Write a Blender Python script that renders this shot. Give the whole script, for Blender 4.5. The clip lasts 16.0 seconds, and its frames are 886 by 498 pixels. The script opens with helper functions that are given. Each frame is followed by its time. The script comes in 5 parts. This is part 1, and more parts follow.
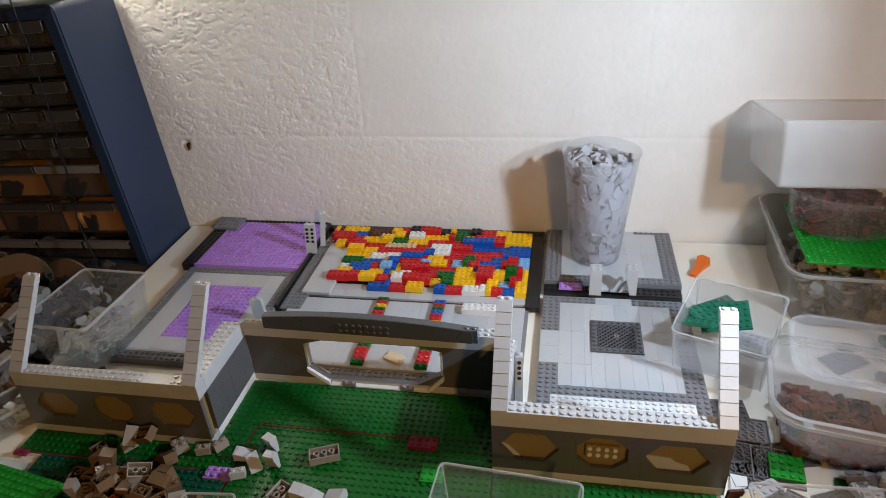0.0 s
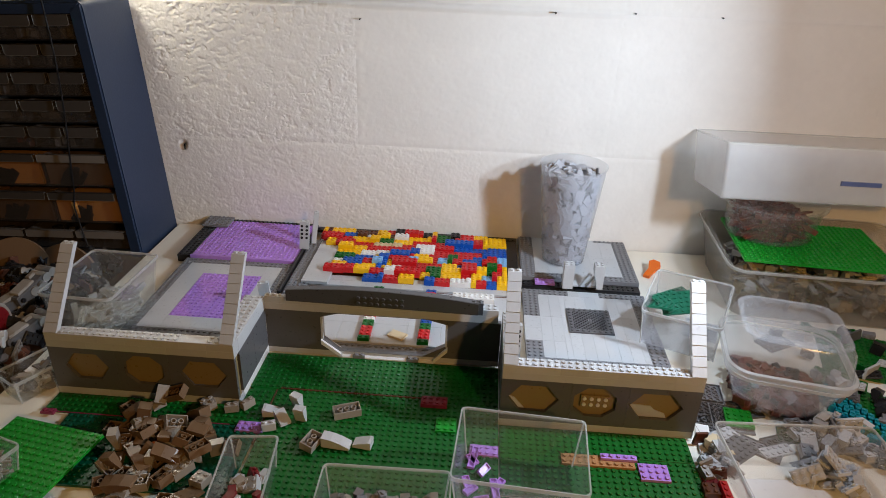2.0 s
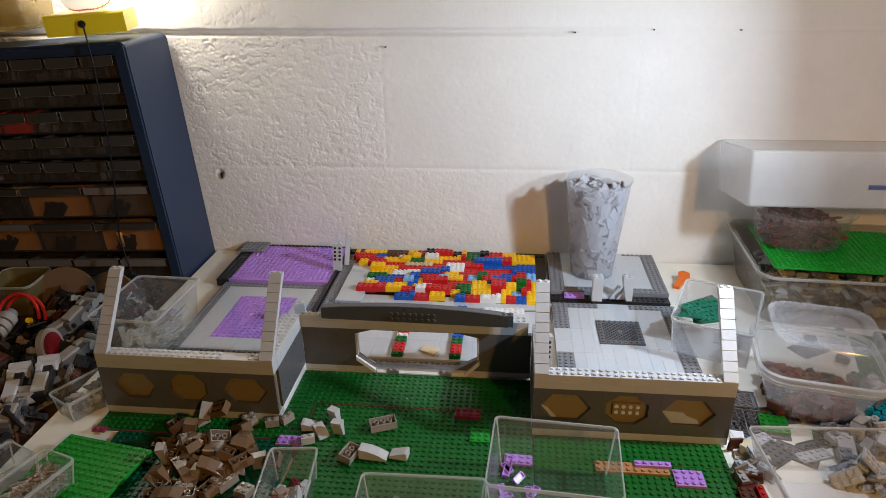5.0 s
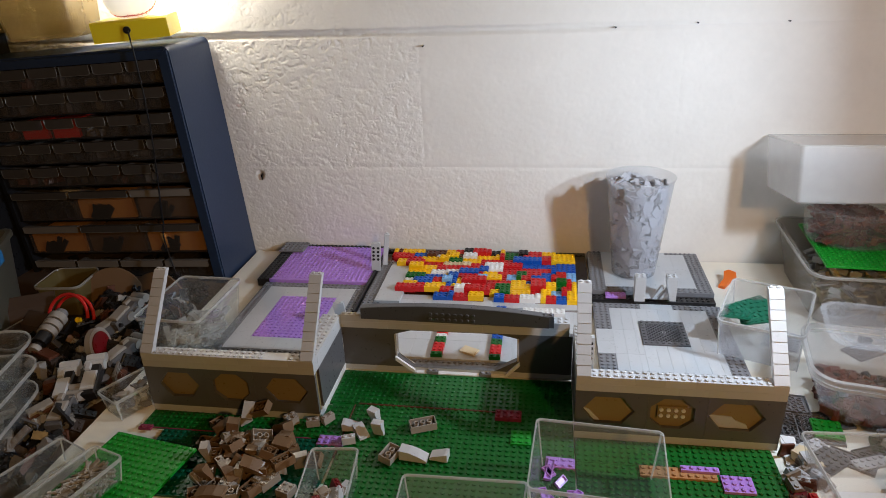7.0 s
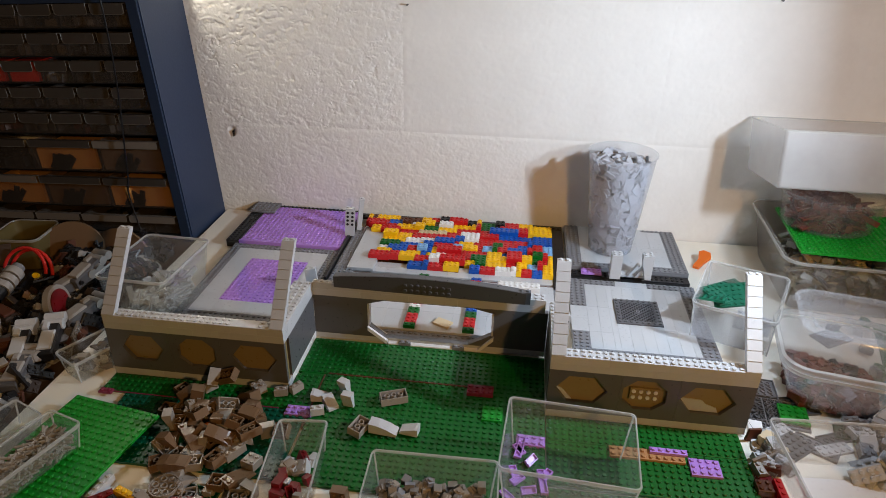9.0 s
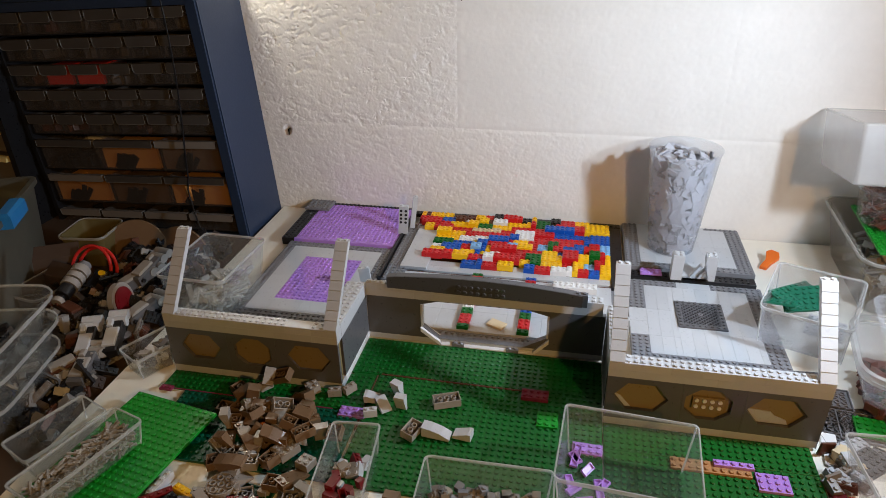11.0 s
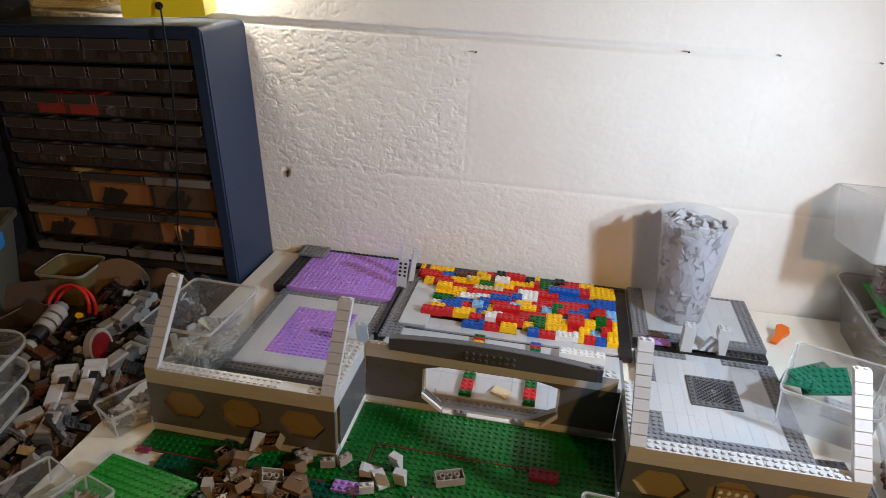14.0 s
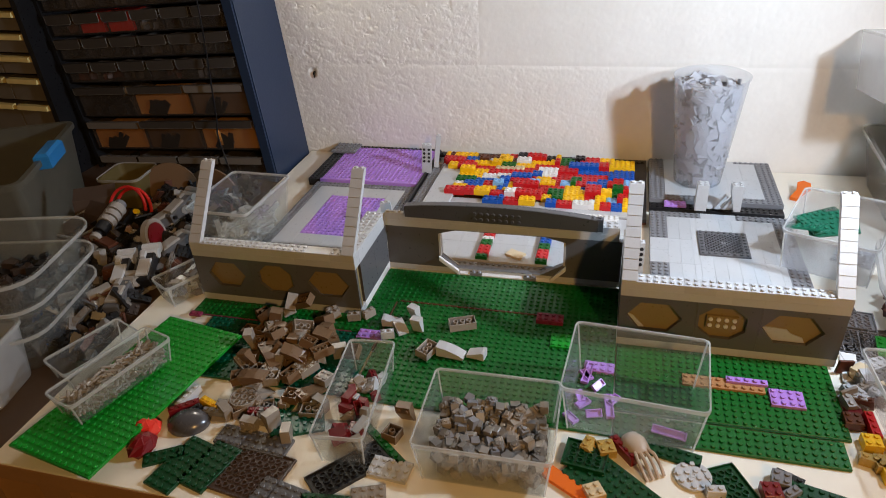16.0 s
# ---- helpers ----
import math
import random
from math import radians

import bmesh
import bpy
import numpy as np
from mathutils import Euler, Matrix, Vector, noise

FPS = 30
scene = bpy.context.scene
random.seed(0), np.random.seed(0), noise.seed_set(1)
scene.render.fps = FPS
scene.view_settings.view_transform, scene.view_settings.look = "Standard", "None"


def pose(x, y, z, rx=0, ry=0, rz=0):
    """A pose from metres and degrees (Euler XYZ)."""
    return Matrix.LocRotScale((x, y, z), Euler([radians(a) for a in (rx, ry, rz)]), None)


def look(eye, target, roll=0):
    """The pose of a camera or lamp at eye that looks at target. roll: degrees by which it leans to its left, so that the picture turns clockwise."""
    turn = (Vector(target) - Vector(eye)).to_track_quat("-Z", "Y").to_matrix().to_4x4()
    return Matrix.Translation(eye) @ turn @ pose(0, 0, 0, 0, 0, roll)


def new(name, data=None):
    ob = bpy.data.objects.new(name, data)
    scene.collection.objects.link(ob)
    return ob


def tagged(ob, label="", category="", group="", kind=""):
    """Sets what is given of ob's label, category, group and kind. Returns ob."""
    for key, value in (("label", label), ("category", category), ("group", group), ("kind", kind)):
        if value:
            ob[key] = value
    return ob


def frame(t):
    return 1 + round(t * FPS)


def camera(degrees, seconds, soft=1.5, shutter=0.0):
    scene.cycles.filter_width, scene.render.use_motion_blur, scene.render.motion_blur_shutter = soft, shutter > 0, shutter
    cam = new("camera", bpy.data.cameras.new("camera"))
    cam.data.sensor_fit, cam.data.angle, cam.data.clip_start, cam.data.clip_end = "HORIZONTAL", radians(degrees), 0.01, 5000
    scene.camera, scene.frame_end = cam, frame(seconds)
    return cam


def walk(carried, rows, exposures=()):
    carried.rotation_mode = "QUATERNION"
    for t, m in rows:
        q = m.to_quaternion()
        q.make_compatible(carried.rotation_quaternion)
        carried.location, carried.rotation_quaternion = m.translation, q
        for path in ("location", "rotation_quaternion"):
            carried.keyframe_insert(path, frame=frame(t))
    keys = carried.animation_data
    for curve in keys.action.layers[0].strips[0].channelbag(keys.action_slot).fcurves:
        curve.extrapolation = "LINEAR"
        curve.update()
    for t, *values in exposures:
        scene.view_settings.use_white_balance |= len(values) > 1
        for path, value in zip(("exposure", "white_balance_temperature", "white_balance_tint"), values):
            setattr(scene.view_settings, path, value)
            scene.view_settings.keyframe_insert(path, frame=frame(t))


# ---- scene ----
cam = camera(67.9, 16.0, soft=0.6, shutter=0.2)
PATH = [
    (0, (0.06, -0.463, 0.541), (-0.291, 1.228, -0.467), -3.8),
    (0.5, (0.014, -0.514, 0.528), (-0.147, 1.224, -0.447), -2.0),
    (1, (-0.02, -0.581, 0.528), (-0.134, 1.174, -0.424), -0.4),
    (1.5, (-0.037, -0.6, 0.53), (-0.149, 1.179, -0.377), 1.3),
    (2, (-0.039, -0.605, 0.528), (-0.138, 1.182, -0.364), 2.1),
    (2.5, (-0.028, -0.612, 0.532), (-0.141, 1.179, -0.351), 0.4),
    (3, (-0.021, -0.614, 0.532), (-0.138, 1.183, -0.338), -0.6),
    (3.5, (-0.028, -0.617, 0.53), (-0.199, 1.181, -0.328), -0.6),
    (3.7, (-0.034, -0.619, 0.527), (-0.22, 1.185, -0.316), -0.8),
    (5.8, (-0.035, -0.634, 0.526), (-0.24, 1.178, -0.296), -1.1),
    (6, (-0.037, -0.631, 0.524), (-0.264, 1.178, -0.297), -1.3),
    (6.5, (-0.032, -0.634, 0.523), (-0.316, 1.174, -0.285), -2.6),
    (7, (-0.039, -0.625, 0.526), (-0.344, 1.171, -0.299), -2.6),
    (7.5, (-0.068, -0.614, 0.53), (-0.336, 1.178, -0.317), 2.8),
    (8, (-0.066, -0.623, 0.534), (-0.315, 1.141, -0.373), 1.5),
    (8.5, (-0.062, -0.614, 0.529), (-0.275, 1.148, -0.394), 1.6),
    (9, (-0.052, -0.602, 0.528), (-0.261, 1.155, -0.403), 1.1),
    (9.5, (-0.052, -0.581, 0.513), (-0.364, 1.152, -0.436), -0.5),
    (9.7, (-0.052, -0.585, 0.519), (-0.394, 1.142, -0.43), -0.1),
    (11.8, (-0.067, -0.585, 0.537), (-0.43, 1.134, -0.418), -1.9),
    (12, (-0.074, -0.59, 0.539), (-0.362, 1.155, -0.394), -1.0),
    (12.5, (-0.081, -0.592, 0.528), (-0.346, 1.192, -0.336), -1.2),
    (13, (-0.108, -0.566, 0.521), (-0.39, 1.205, -0.363), 1.0),
    (13.5, (-0.13, -0.55, 0.523), (-0.459, 1.219, -0.351), 2.6),
    (14, (-0.104, -0.542, 0.534), (-0.415, 1.244, -0.311), 2.7),
    (14.5, (-0.052, -0.533, 0.53), (-0.374, 1.242, -0.334), 0.1),
    (15, (-0.048, -0.552, 0.521), (-0.421, 1.188, -0.392), 0.5),
    (15.5, (-0.031, -0.583, 0.503), (-0.488, 1.114, -0.451), -2.8),
    (16, (-0.016, -0.609, 0.493), (-0.504, 1.03, -0.544), -4.1),
]
EXPOSURES = [(0.0, -0.22), (1.0, -0.12), (3.5, -0.06), (7.5, -0.16), (9.5, -0.04), (12.5, 0.02), (14.5, 0.0), (15.2, 0.0), (16.0, 0.15)]
walk(cam, [(t, look(eye, target, roll)) for t, eye, target, roll in PATH], exposures=EXPOSURES)

# world: the room is closed, so almost no sky comes in
world = bpy.data.worlds.new("world")
world.use_nodes = True
scene.world = world
sky = world.node_tree.nodes.new("ShaderNodeTexSky")
sky.sky_type = "NISHITA"
sky.sun_disc = False
sky.sun_elevation = radians(10)
world.node_tree.links.new(sky.outputs["Color"], world.node_tree.nodes["Background"].inputs["Color"])
world.node_tree.nodes["Background"].inputs["Strength"].default_value = 0.05


def lamp(name, m, energy, colour, size):
    data = bpy.data.lights.new(name, "AREA")
    data.energy, data.color, data.shape, data.size = energy, colour, "DISK", size
    ob = new(name, data)
    ob.matrix_world = m
    return ob


# the work lamp over the right end of the table, and the warm bulb under the basement ceiling
lamp("work_lamp_light", look((0.425, 0.028, 0.40), (-0.60, 0.38, 0.19)), 3.45, (0.70, 0.84, 1.0), 0.04).data.spread = radians(142)
# added fill light beside the work lamp, for the sides its disk misses
side_fill = bpy.data.lights.new("work_lamp_glow", "POINT")
side_fill.energy, side_fill.color, side_fill.shadow_soft_size = 2.5, (0.71, 0.81, 1.0), 0.02
new("work_lamp_glow", side_fill).matrix_world = pose(0.43, 0.028, 0.405)
lamp("ceiling_bulb_light", look((0.62, -1.25, 0.86), (-0.15, 0.4, 0.1)), 8.4, (1.0, 0.55, 0.17), 0.07)

S = 0.008       # one stud
P = 0.0032      # one plate
B = 0.0096      # one brick
TOP = -0.0035   # the table's surface


# ---- materials ----
def mat(name, colour, rough=0.35, metal=0.0, grain=0.0, scale=60.0, bump=0.0, vary=0.06, spec=0.5):
    m = bpy.data.materials.new(name)
    m.use_nodes = True
    nt, n, l = m.node_tree, m.node_tree.nodes, m.node_tree.links
    b = n["Principled BSDF"]
    b.inputs["Metallic"].default_value = metal
    b.inputs["Specular IOR Level"].default_value = spec
    tc = n.new("ShaderNodeTexCoord")
    geo = n.new("ShaderNodeNewGeometry")
    noise_big = n.new("ShaderNodeTexNoise")
    noise_big.inputs["Scale"].default_value = scale * 0.15
    noise_big.inputs["Detail"].default_value = 3
    noise_fine = n.new("ShaderNodeTexNoise")
    noise_fine.inputs["Scale"].default_value = scale
    noise_fine.inputs["Detail"].default_value = 5
    for t in (noise_big, noise_fine):
        l.new(geo.outputs["Position"], t.inputs["Vector"])
    info = n.new("ShaderNodeObjectInfo")
    # value: object to object, blotches, grain
    total = n.new("ShaderNodeMath")
    total.operation = "MULTIPLY_ADD"
    l.new(info.outputs["Random"], total.inputs[0])
    total.inputs[1].default_value = vary * 2
    total.inputs[2].default_value = 1.0 - vary
    add1 = n.new("ShaderNodeMath")
    add1.operation = "MULTIPLY_ADD"
    l.new(noise_big.outputs["Fac"], add1.inputs[0])
    add1.inputs[1].default_value = 0.10 + grain
    l.new(total.outputs[0], add1.inputs[2])
    add2 = n.new("ShaderNodeMath")
    add2.operation = "MULTIPLY_ADD"
    l.new(noise_fine.outputs["Fac"], add2.inputs[0])
    add2.inputs[1].default_value = 0.05 + grain
    l.new(add1.outputs[0], add2.inputs[2])
    sub = n.new("ShaderNodeMath")
    sub.operation = "SUBTRACT"
    l.new(add2.outputs[0], sub.inputs[0])
    sub.inputs[1].default_value = 0.075 + grain
    mix = n.new("ShaderNodeVectorMath")
    mix.operation = "SCALE"
    mix.inputs[0].default_value = colour
    l.new(sub.outputs[0], mix.inputs["Scale"])
    l.new(mix.outputs["Vector"], b.inputs["Base Color"])
    r = n.new("ShaderNodeMapRange")
    r.inputs["To Min"].default_value = max(0.03, rough - 0.1)
    r.inputs["To Max"].default_value = min(1.0, rough + 0.12)
    l.new(noise_fine.outputs["Fac"], r.inputs["Value"])
    l.new(r.outputs["Result"], b.inputs["Roughness"])
    if bump:
        bp = n.new("ShaderNodeBump")
        bp.inputs["Strength"].default_value = 1.0
        bp.inputs["Distance"].default_value = bump
        l.new(noise_fine.outputs["Fac"], bp.inputs["Height"])
        l.new(bp.outputs["Normal"], b.inputs["Normal"])
    return m


def clear(name, tint, milk=0.12, rough=0.12, milk_colour=(0.75, 0.76, 0.78)):
    """Thin clear or cloudy plastic: what passes straight through, a little cloud, and the gloss."""
    m = bpy.data.materials.new(name)
    m.use_nodes = True
    n, l = m.node_tree.nodes, m.node_tree.links
    n.clear()
    out = n.new("ShaderNodeOutputMaterial")
    tr = n.new("ShaderNodeBsdfTransparent")
    tr.inputs["Color"].default_value = (*tint, 1)
    df = n.new("ShaderNodeBsdfDiffuse")
    df.inputs["Color"].default_value = (*milk_colour, 1)
    tl = n.new("ShaderNodeBsdfTranslucent")
    tl.inputs["Color"].default_value = (*milk_colour, 1)
    half = n.new("ShaderNodeMixShader")
    half.inputs[0].default_value = 0.5
    l.new(df.outputs[0], half.inputs[1])
    l.new(tl.outputs[0], half.inputs[2])
    body = n.new("ShaderNodeMixShader")
    geo = n.new("ShaderNodeNewGeometry")
    tex = n.new("ShaderNodeTexNoise")
    tex.inputs["Scale"].default_value = 40
    tex.inputs["Detail"].default_value = 4
    l.new(geo.outputs["Position"], tex.inputs["Vector"])
    mr = n.new("ShaderNodeMapRange")
    mr.inputs["To Min"].default_value = milk * 0.9
    mr.inputs["To Max"].default_value = milk * 1.1
    l.new(tex.outputs["Fac"], mr.inputs["Value"])
    l.new(mr.outputs["Result"], body.inputs[0])
    l.new(tr.outputs[0], body.inputs[1])
    l.new(half.outputs[0], body.inputs[2])
    gl = n.new("ShaderNodeBsdfGlossy")
    gl.inputs["Roughness"].default_value = rough
    fr = n.new("ShaderNodeLayerWeight")
    fr.inputs["Blend"].default_value = 0.5
    edge = n.new("ShaderNodeMath")
    edge.operation = "POWER"
    edge.inputs[1].default_value = 4.0
    l.new(fr.outputs["Facing"], edge.inputs[0])
    gloss = n.new("ShaderNodeMath")
    gloss.operation = "MULTIPLY_ADD"
    gloss.inputs[1].default_value, gloss.inputs[2].default_value = 0.35, 0.03
    l.new(edge.outputs[0], gloss.inputs[0])
    top = n.new("ShaderNodeMixShader")
    l.new(gloss.outputs[0], top.inputs[0])
    l.new(body.outputs[0], top.inputs[1])
    l.new(gl.outputs[0], top.inputs[2])
    l.new(top.outputs[0], out.inputs["Surface"])
    return m


def plastic(name, colour, rough=0.3):
    return mat(name, colour, rough, scale=220.0, vary=0.05, spec=0.42)


LG = plastic("light_grey_plastic", (0.50, 0.51, 0.53))
DG = plastic("dark_grey_plastic", (0.105, 0.105, 0.113))
# beam grey with the shade of its front face put in
VG = plastic("shaded_beam_grey_plastic", (0.062, 0.060, 0.060))
MG = plastic("mid_grey_plastic", (0.20, 0.20, 0.215))
WH = plastic("white_plastic", (0.74, 0.74, 0.74))
GR = plastic("green_plastic", (0.0008, 0.112, 0.012), 0.34)
BG = plastic("bright_green_plastic", (0.008, 0.27, 0.022))
TG = plastic("teal_green_plastic", (0.0, 0.085, 0.045))
LV = plastic("lavender_plastic", (0.45, 0.235, 0.70))
TN = plastic("tan_plastic", (0.62, 0.50, 0.32))
NG = plastic("nougat_plastic", (0.42, 0.21, 0.09))
BK = plastic("black_plastic", (0.012, 0.012, 0.014))
RD = plastic("red_plastic", (0.52, 0.012, 0.016))
YL = plastic("yellow_plastic", (0.85, 0.50, 0.008))
BL = plastic("blue_plastic", (0.006, 0.085, 0.42))
LB = plastic("light_blue_plastic", (0.22, 0.45, 0.75))
BN = plastic("brown_plastic", (0.10, 0.032, 0.016))
OR = plastic("orange_plastic", (0.85, 0.17, 0.012))
TL = plastic("teal_plastic", (0.0, 0.27, 0.36))
DGR = plastic("dark_green_plastic", (0.002, 0.055, 0.016))
DR = plastic("dark_red_plastic", (0.18, 0.008, 0.012))
PK = plastic("dark_pink_plastic", (0.22, 0.025, 0.065))
GD = plastic("gold_plastic", (0.45, 0.30, 0.08), 0.25)
NAVY = mat("navy_steel_paint", (0.018, 0.034, 0.075), 0.42, grain=0.03, scale=300, bump=0.0001)
CLEAR = clear("clear_plastic", (0.965, 0.98, 0.975), 0.068, 0.12, (0.85, 0.86, 0.87))
# milkier than the walls: bright highlights of rims and edges put into the colour
RIM = clear("highlit_plastic_rim", (0.95, 0.96, 0.96), 0.42, 0.12, (0.90, 0.91, 0.90))
HAZE = clear("hazy_tub_plastic", (0.95, 0.955, 0.965), 0.19, 0.14, (0.80, 0.81, 0.84))
CLOUD = clear("cloudy_plastic", (0.96, 0.965, 0.97), 0.115, 0.16, (0.86, 0.87, 0.89))
MILKY = clear("milky_tub_plastic", (0.90, 0.89, 0.87), 0.20, 0.25, (0.55, 0.54, 0.52))
FROST = clear("frosted_plastic", (0.96, 0.965, 0.97), 0.33, 0.3, (0.95, 0.95, 0.95))
CUPM = clear("cup_plastic", (0.97, 0.975, 0.985), 0.15, 0.25, (0.86, 0.88, 0.93))
SMOKE = clear("smoky_drawer_plastic", (0.90, 0.87, 0.85), 0.13, 0.15, (0.31, 0.275, 0.245))
CREAM = mat("cream_table_laminate", (0.84, 0.80, 0.70), 0.36, grain=0.06, scale=35, bump=0.0001)
WOOD = mat("raw_board_edge", (0.36, 0.19, 0.08), 0.6, grain=0.2, scale=120, bump=0.0003)
FLOORM = mat("basement_concrete", (0.20, 0.19, 0.18), 0.8, grain=0.15, scale=9, bump=0.001)
ROOMM = mat("basement_wall_paint", (0.30, 0.26, 0.21), 0.8, grain=0.1, scale=8, bump=0.001)
CARD = mat("brown_cardboard", (0.17, 0.10, 0.05), 0.8, grain=0.08, scale=50, bump=0.0002)
SMOKEL = mat("grey_drawer_lip", (0.052, 0.046, 0.041), 0.4)
# lighter than the lips: their highlight line put into the colour
LIPEDGE = mat("lip_edge_highlight", (0.15, 0.14, 0.125), 0.35)
SCARLET = plastic("scarlet_plastic", (0.80, 0.035, 0.025))
AMBER = plastic("amber_plastic", (0.80, 0.40, 0.11))
PALELIP = mat("pale_drawer_lip", (0.17, 0.155, 0.14), 0.35)
COLOURS = {"Y": YL, "N": BN, "R": RD, "K": BK, "G": GR, "B": BL, "W": WH, "L": LB, "T": TN, "E": LG}


WALLM = mat("pitted_block_paint", (0.81, 0.79, 0.752), 0.66, grain=0.02, scale=240, bump=0.0005, vary=0.01)
SMOOTHM = mat("trowelled_block_paint", (0.81, 0.79, 0.752), 0.66, grain=0.016, scale=90, bump=0.0004, vary=0.01)


# ---- mesh builders ----
class Shape:
    """A growing mesh: lists of corners and faces."""

    def __init__(self):
        self.v, self.f = [], []

    def add(self, vs, fs):
        k = len(self.v)
        self.v.extend(vs)
        self.f.extend([tuple(i + k for i in f) for f in fs])
        return self

    def box(self, x0, x1, y0, y1, z0, z1, c=0.0003):
        """A box with its upper edges taken off."""
        d = min(c, (x1 - x0) / 3, (y1 - y0) / 3, (z1 - z0) / 3)
        vs = [(x0, y0, z0), (x1, y0, z0), (x1, y1, z0), (x0, y1, z0),
              (x0, y0, z1 - d), (x1, y0, z1 - d), (x1, y1, z1 - d), (x0, y1, z1 - d),
              (x0 + d, y0 + d, z1), (x1 - d, y0 + d, z1), (x1 - d, y1 - d, z1), (x0 + d, y1 - d, z1)]
        fs = [(3, 2, 1, 0), (8, 9, 10, 11)]
        for i in range(4):
            j = (i + 1) % 4
            fs += [(i, j, j + 4, i + 4), (i + 4, j + 4, j + 8, i + 8)]
        return self.add(vs, fs)

    def cyl(self, x, y, z0, z1, r0, r1=None, n=8, cap=True):
        r1 = r0 if r1 is None else r1
        vs = []
        for z, r in ((z0, r0), (z1, r1)):
            vs += [(x + r * math.cos(2 * math.pi * i / n), y + r * math.sin(2 * math.pi * i / n), z) for i in range(n)]
        fs = [(i, (i + 1) % n, n + (i + 1) % n, n + i) for i in range(n)]
        if cap:
            fs += [tuple(range(n, 2 * n)), tuple(range(n - 1, -1, -1))]
        return self.add(vs, fs)

    def ring(self, x, y, z0, z1, r0, r1, n=12):
        """A tube from r0 inside to r1 outside."""
        vs = []
        for r, z in ((r1, z0), (r1, z1), (r0, z1), (r0, z0)):
            vs += [(x + r * math.cos(2 * math.pi * i / n), y + r * math.sin(2 * math.pi * i / n), z) for i in range(n)]
        fs = []
        for k in range(4):
            m = (k + 1) % 4
            fs += [(k * n + i, k * n + (i + 1) % n, m * n + (i + 1) % n, m * n + i) for i in range(n)]
        return self.add(vs, fs)

    def stud(self, x, y, z, n=8):
        r, h = 0.0024, 0.0017
        vs = []
        for zz, rr in ((z, r), (z + h - 0.0003, r), (z + h, r - 0.0003)):
            vs += [(x + rr * math.cos(2 * math.pi * (i + .5) / n), y + rr * math.sin(2 * math.pi * (i + .5) / n), zz) for i in range(n)]
        fs = []
        for k in range(2):
            fs += [(k * n + i, k * n + (i + 1) % n, (k + 1) * n + (i + 1) % n, (k + 1) * n + i) for i in range(n)]
        fs.append(tuple(range(2 * n, 3 * n)))
        return self.add(vs, fs)

    def studs(self, x0, y0, nx, ny, z):
        for i in range(nx):
            for j in range(ny):
                self.stud(x0 + (i + .5) * S, y0 + (j + .5) * S, z)
        return self

    def prism(self, profile, x0, x1):
        """A profile in y and z, drawn out along x."""
        n = len(profile)
        vs = [(x0, y, z) for y, z in profile] + [(x1, y, z) for y, z in profile]
        fs = [(i, (i + 1) % n, n + (i + 1) % n, n + i) for i in range(n)]
        return self.add(vs, fs + [tuple(range(n - 1, -1, -1)), tuple(range(n, 2 * n))])

    def slab(self, outline, y0, y1):
        """An outline in x and z, drawn out along y."""
        n = len(outline)
        vs = [(x, y0, z) for x, z in outline] + [(x, y1, z) for x, z in outline]
        fs = [(i, (i + 1) % n, n + (i + 1) % n, n + i) for i in range(n)]
        return self.add(vs, fs + [tuple(range(n - 1, -1, -1)), tuple(range(n, 2 * n))])

    def loft(self, rings, close=True, cap0=False, cap1=False):
        n = len(rings[0])
        vs = [p for r in rings for p in r]
        fs = []
        for k in range(len(rings) - 1):
            fs += [(k * n + i, k * n + (i + 1) % n, (k + 1) * n + (i + 1) % n, (k + 1) * n + i) for i in range(n if close else n - 1)]
        if cap0:
            fs.append(tuple(range(n - 1, -1, -1)))
        if cap1:
            fs.append(tuple(range((len(rings) - 1) * n, len(rings) * n)))
        return self.add(vs, fs)

    def tube(self, points, r, n=8):
        """A round cord along points."""
        pts = [Vector(p) for p in points]
        rings = []
        for i, p in enumerate(pts):
            d = (pts[min(i + 1, len(pts) - 1)] - pts[max(i - 1, 0)]).normalized()
            a = d.orthogonal().normalized() if i == 0 else (a - d * a.dot(d)).normalized()
            b = d.cross(a)
            rings.append([tuple(p + r * (a * math.cos(2 * math.pi * k / n) + b * math.sin(2 * math.pi * k / n))) for k in range(n)])
        return self.loft(rings, True, True, True)

    def merged(self, other, m):
        return self.add([tuple(m @ Vector(p)) for p in other.v], other.f)

    def mesh(self, name, material=None, smooth=False):
        me = bpy.data.meshes.new(name)
        me.from_pydata(self.v, [], self.f)
        bm = bmesh.new()
        bm.from_mesh(me)
        bmesh.ops.recalc_face_normals(bm, faces=bm.faces)
        if smooth:
            for e in bm.edges:
                e.smooth = len(e.link_faces) == 2 and e.calc_face_angle(0) < 0.7
            for f in bm.faces:
                f.smooth = True
        bm.to_mesh(me)
        bm.free()
        if material:
            me.materials.append(material)
        return me


def thing(name, label, category, x=0, y=0, z=0, group="", kind="", rz=0, rx=0, ry=0):
    """An empty at a thing's base, that carries its parts."""
    ob = new(name)
    ob.empty_display_size = 0.01
    ob.matrix_basis = pose(x, y, z, rx, ry, rz)
    return tagged(ob, label, category, group, kind)


def part(name, shape, material, parent=None, label="", smooth=False, kind="", m=None):
    me = shape if isinstance(shape, bpy.types.Mesh) else shape.mesh(name, material, smooth)
    ob = new(name, me)
    ob.parent = parent
    if m is not None:
        ob.matrix_basis = m
    return tagged(ob, label, "", "", kind)


